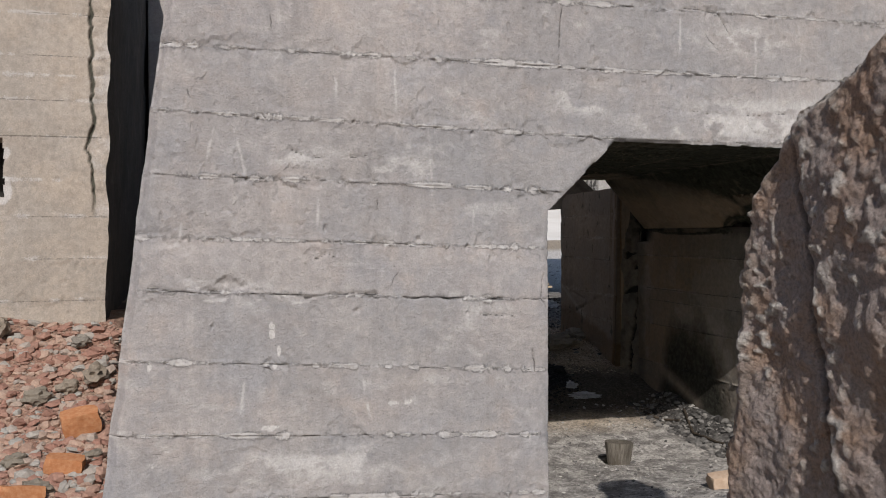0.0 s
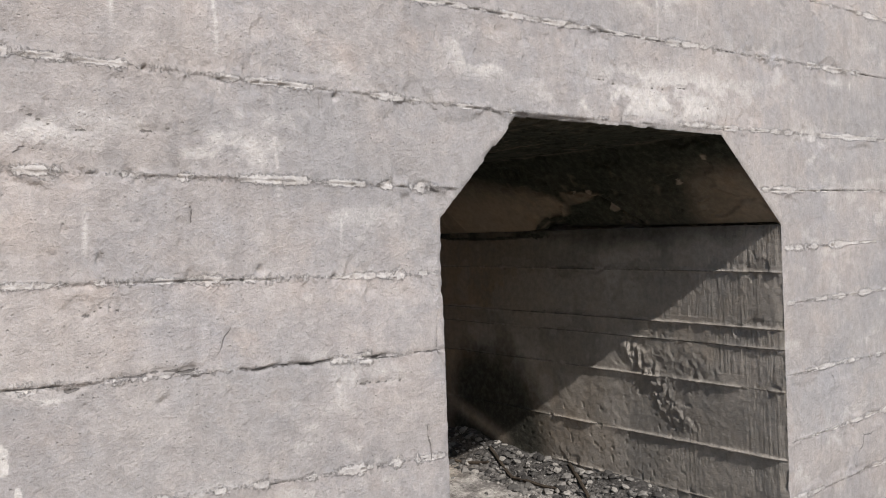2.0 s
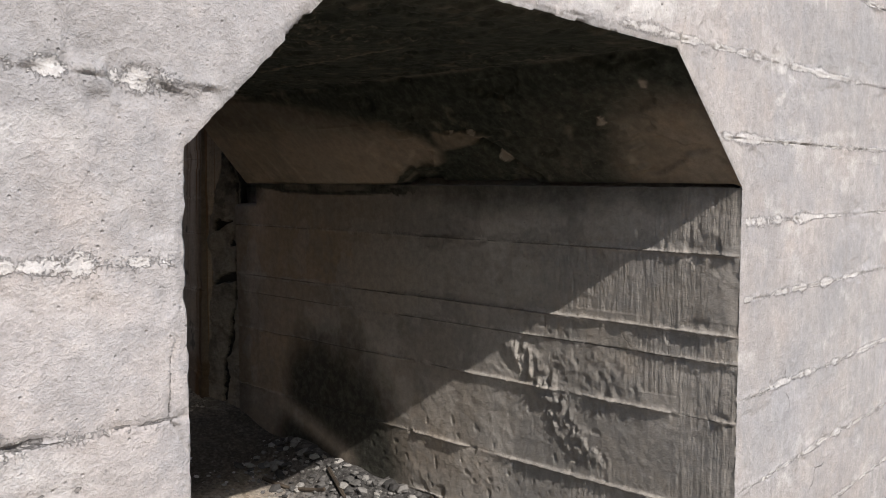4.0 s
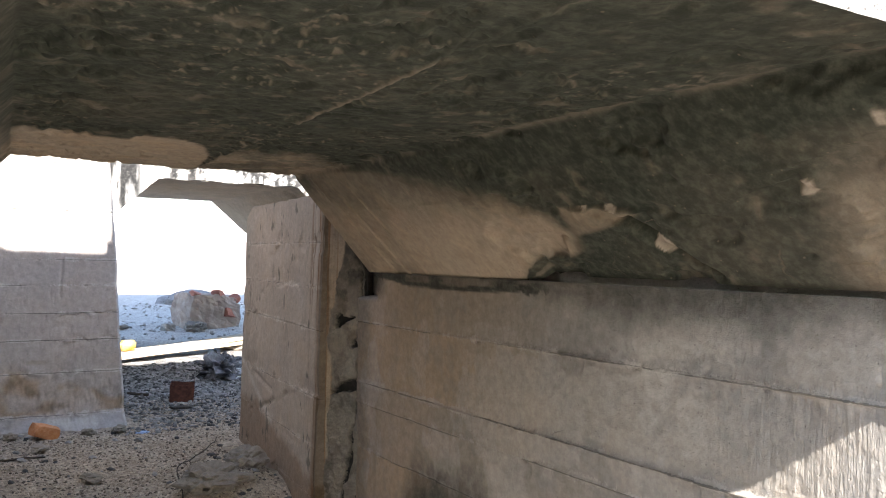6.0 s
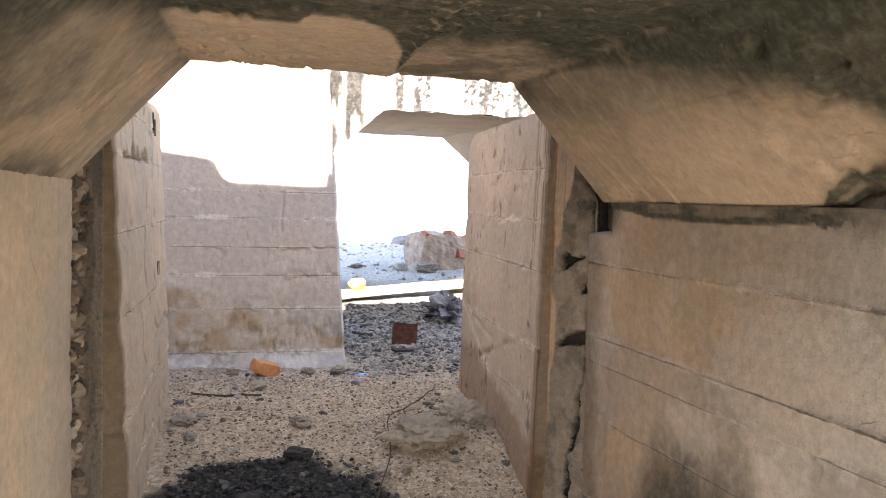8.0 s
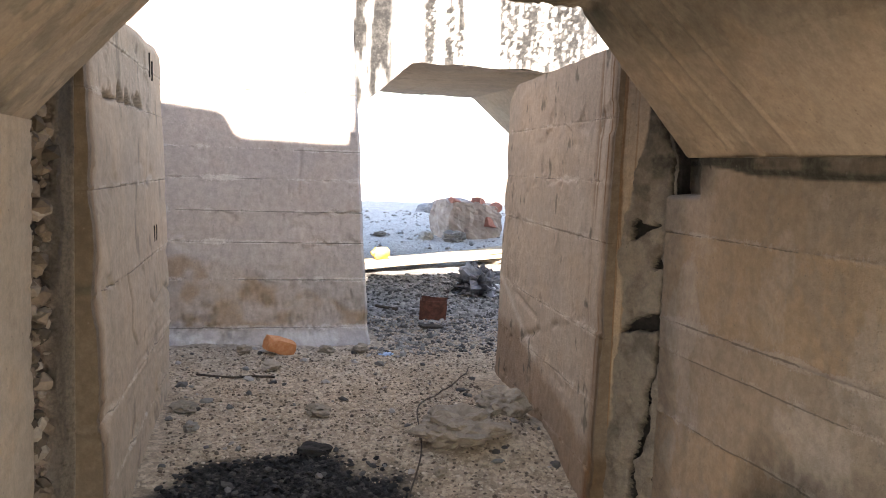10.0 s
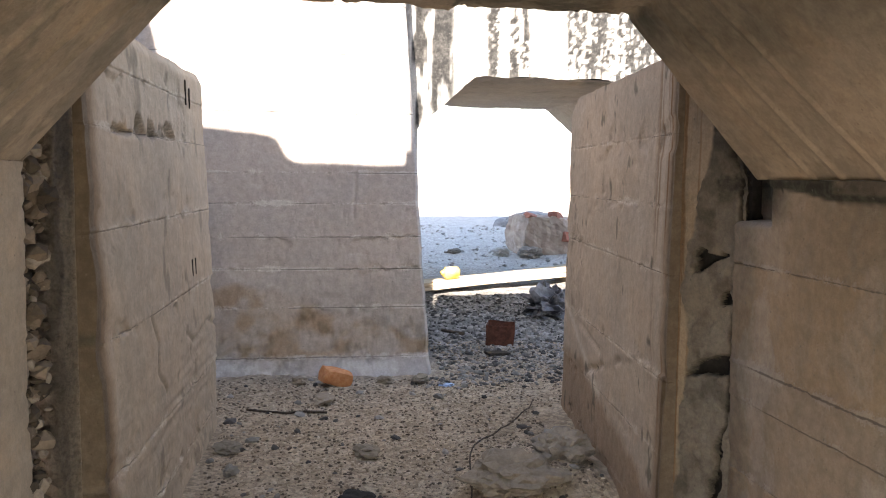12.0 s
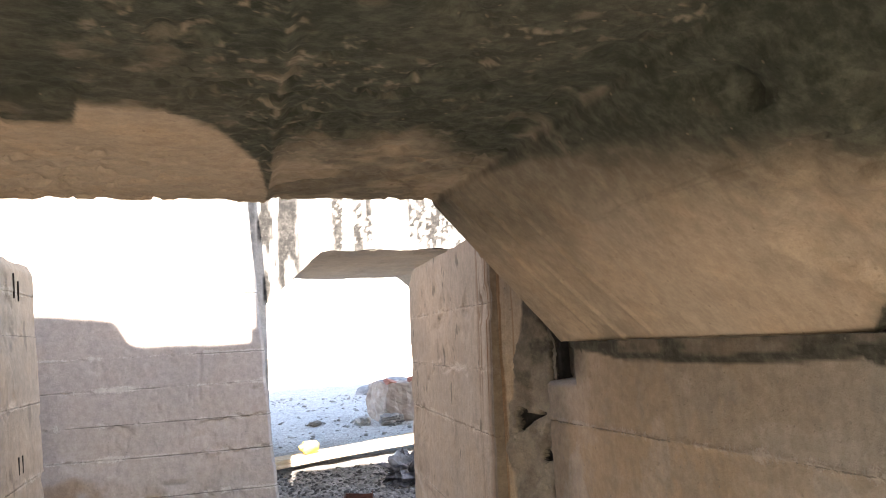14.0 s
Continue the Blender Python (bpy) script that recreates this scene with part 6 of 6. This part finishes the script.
def plank(a, b, width, thick, lift, label):
    a, b = Vector(a), Vector(b)
    bm = bmesh.new()
    n = 24
    along = (b - a)
    side = Vector((-along.y, along.x, 0)).normalized() * width / 2
    rings = []
    for i in range(n + 1):
        t = i / n
        p = a + along * t + Vector((0, 0, lift + 0.012 * math.sin(t * 5 + lift * 40)))
        e = 0.006 * noise.noise(Vector((t * 9, lift * 50, 2.0)))
        rings.append([bm.verts.new(p + side * (s + e / width) + Vector((0, 0, z))) for s, z in ((-1, 0.004), (-1, thick - 0.004), (-0.96, thick), (0.96, thick), (1, thick - 0.004), (1, 0.004))])
    for r, q in zip(rings[:-1], rings[1:]):
        for k in range(6):
            bm.faces.new((r[k], r[(k + 1) % 6], q[(k + 1) % 6], q[k]))
    bm.faces.new(rings[0][::-1])
    bm.faces.new(rings[-1])
    return tagged(part("plank", bm, M_PLANK), label, "plank", "stacked planks")


P0, P1 = (3.30, 13.22, 0.355), (5.70, 13.98, 0.50)
plank(P0, P1, 0.30, 0.035, 0.0, "weathered pale plank lying on the stony ground")
plank((3.42, 13.30, 0.362), (5.66, 14.02, 0.497), 0.30, 0.035, 0.038, "weathered pale plank lying on another plank")
tagged(part("rock", lay(boulder((0.35, 0.3, 0.16), 700, 0.2), 5.45, 13.92, 0.05), M_ROCK), "rock under the end of the planks", "rock", "loose rocks")


def jug():
    base = new("plastic_jug")
    tagged(base, "small bright yellow plastic container on the planks", "container")
    base.matrix_basis = pose(4.13, 13.50, 0.487, 0, 0, 25)
    bm = bmesh.new()
    bmesh.ops.create_cube(bm, size=1, matrix=Matrix.LocRotScale((0, 0, 0.055), None, (0.17, 0.10, 0.11)))
    bmesh.ops.bevel(bm, geom=bm.edges[:], offset=0.022, segments=3, affect="EDGES")
    part("body", bm, M_YELLOW, base, "", True)
    bm = bmesh.new()
    bmesh.ops.create_cone(bm, cap_ends=True, segments=14, radius1=0.024, radius2=0.020, depth=0.04, matrix=pose(-0.095, 0, 0.06, 0, -90, 0))
    part("neck", bm, M_YELLOW, base, "", True)


jug()


def rusty_box():
    base = new("rusty_tin")
    tagged(base, "open dark rusty tin on the grey stones", "tin")
    base.matrix_basis = pose(4.14, 11.32, on_ground(4.14, 11.32, -0.008), 0, 3, -14)
    w, d, h, t = 0.20, 0.13, 0.15, 0.004
    for lo, hi in (((-w / 2, -d / 2, 0), (w / 2, -d / 2 + t, h)), ((-w / 2, d / 2 - t, 0), (w / 2, d / 2, h * 1.1)), ((-w / 2, -d / 2 + t, 0), (-w / 2 + t, d / 2 - t, h)), ((w / 2 - t, -d / 2 + t, 0), (w / 2, d / 2 - t, h * 1.25))):
        bm = bmesh.new()
        bmesh.ops.create_cube(bm, size=1, matrix=Matrix.LocRotScale([(a + b) / 2 for a, b in zip(lo, hi)], None, [b - a for a, b in zip(lo, hi)]))
        bmesh.ops.subdivide_edges(bm, edges=bm.edges[:], cuts=3, use_grid_fill=True)
        for v in bm.verts:
            v.co += 0.010 * noise.noise_vector(v.co * 12) * (v.co.z / h)
        part("side", bm, M_RUST, base)
    bm = bmesh.new()
    bmesh.ops.create_cube(bm, size=1, matrix=Matrix.LocRotScale((0, 0, 0.002), None, (w, d, 0.004)))
    part("bottom", bm, M_RUST, base)


rusty_box()


def crumple(size, seed, amp):
    rng = random.Random(seed)
    off = Vector((rng.uniform(0, 50), rng.uniform(0, 50), rng.uniform(0, 50)))
    bm = bmesh.new()
    bmesh.ops.create_icosphere(bm, subdivisions=4, radius=0.5)
    for v in bm.verts:
        n = v.co.normalized()
        k = 1 + amp * (abs(noise.noise(n * 2.2 + off)) * 2 - 0.5 + 0.7 * abs(noise.noise(n * 5 + off)) + 0.3 * noise.noise(n * 12 + off))
        v.co = Vector((n.x * size[0], n.y * size[1], max(n.z, -0.35) * size[2])) * 0.5 * k
    return bm


tagged(part("plastic_bag", lay(crumple((0.38, 0.30, 0.30), 3, 0.55), 4.80, 12.30, 0.02), M_BAG), "crumpled black and grey plastic bag on the stones", "plastic bag")
tagged(part("rag", lay(crumple((0.26, 0.20, 0.16), 8, 0.5), 5.0, 12.24, 0.02), M_CLOTH), "crumpled pale grey rag beside a black bag", "rag")
tagged(part("rag", lay(crumple((0.26, 0.14, 0.06), 5, 0.5), 3.38, 7.46, 0.008, (0, 0, -10)), M_CLOTH), "crumpled pale scrap lying on the charred floor", "rag")
tagged(part("rag", lay(crumple((0.10, 0.09, 0.07), 6, 0.5), 3.34, 7.66, 0.008), M_CLOTH), "small pale scrap lying on the charred floor", "rag")


def masonry_lump():
    base = new("masonry_lump")
    tagged(base, "broken lump of mortar and red bricks on the ground", "masonry lump")
    base.matrix_basis = pose(5.72, 16.05, on_ground(5.72, 16.05, 0.19), 0, 3, 12)
    bm = rough_block((0.78, 0.56, 0.52), 801, 0.035, 12, 0.2)
    part("mortar", bm, M_MORTAR, base)
    for k, (x, y, z, turn) in enumerate(((-0.24, -0.16, 0.22, (25, 20, 10)), (0.10, -0.12, 0.26, (-12, 10, 40)), (0.30, -0.16, 0.18, (30, -35, 5)), (0.24, -0.24, 0.0, (70, 10, 20)))):
        bm = rough_block((0.24, 0.12, 0.10), 810 + k, 0.008, 5, 0.15)
        bmesh.ops.transform(bm, matrix=pose(x, y, z, *turn), verts=bm.verts)
        part("brick", bm, M_REDBRICK, base)


masonry_lump()


def rods():
    pts = []
    for i in range(12):
        t = i / 11
        x, y = 2.46 + 0.42 * t, 9.86 - 0.07 * t
        pts.append((x, y, on_ground(x, y, 0.008)))
    tagged(part("stick", tube(pts, 0.007), M_STICK), "thin dark stick lying on the gravel", "stick")
    pts = []
    for i in range(40):
        t = i / 39
        x, y = 3.28 + 0.72 * t ** 1.3 + 0.05 * math.sin(t * 9), 8.15 + 1.75 * t
        pts.append((x, y, on_ground(x, y, 0.012 + 0.03 * math.sin(t * 3.14) + 0.01 * math.sin(t * 17))))
    tagged(part("wire", tube(pts, 0.004, 5), M_STICK), "thin bent dark wire lying over the gravel", "wire")
    for k, (x, y, a) in enumerate(((3.95, 6.6, 70), (3.9, 6.2, 95), (4.0, 5.9, 60), (3.86, 6.9, 110))):
        c, s2 = math.cos(radians(a)), math.sin(radians(a))
        pts = [(x + c * (t - 0.2), y + s2 * (t - 0.2), on_ground(x + c * (t - 0.2), y + s2 * (t - 0.2), 0.012)) for t in np.linspace(0, 0.4, 7)]
        tagged(part("stick", tube(pts, 0.012), M_STICK), "charred branch along the wall foot", "stick", "charred branches")


rods()
for k, (x, y, w) in enumerate(((2.98, 8.62, 0.10), (2.72, 8.18, 0.13), (3.12, 8.10, 0.12), (2.55, 7.95, 0.11), (3.35, 8.0, 0.10), (2.9, 7.9, 0.12))):
    tagged(part("charred_lump", lay(boulder((w * 1.3, w, w * 0.5), 900 + k, 0.45), x, y, 0.012, (0, 0, 50 * k)), M_CHAR), "black charred lump in the old fire", "charred wood", "fire remains")
tagged(part("paper_scrap", lay(crumple((0.09, 0.06, 0.02), 15, 0.4), 3.60, 10.32, 0.003), plain("blue_paper", (0.25, 0.36, 0.55), (0.32, 0.44, 0.62), 0.8)), "small crumpled blue paper scrap on the gravel", "paper")
tagged(part("stick", tube([(3.78 + 0.10 * t, 11.75 - 0.06 * t, on_ground(3.78 + 0.10 * t, 11.75 - 0.06 * t, 0.012)) for t in (0, 0.4, 0.8, 1.2, 1.6)], 0.013), M_STICK), "short dark stick on the grey stones", "stick")
tagged(part("flat_iron", lay(rough_block((0.17, 0.09, 0.018), 77, 0.004, 4), 4.06, 11.02, 0.004, (0, 4, 10)), M_IRON), "flat black iron scrap on the stones", "metal scrap")
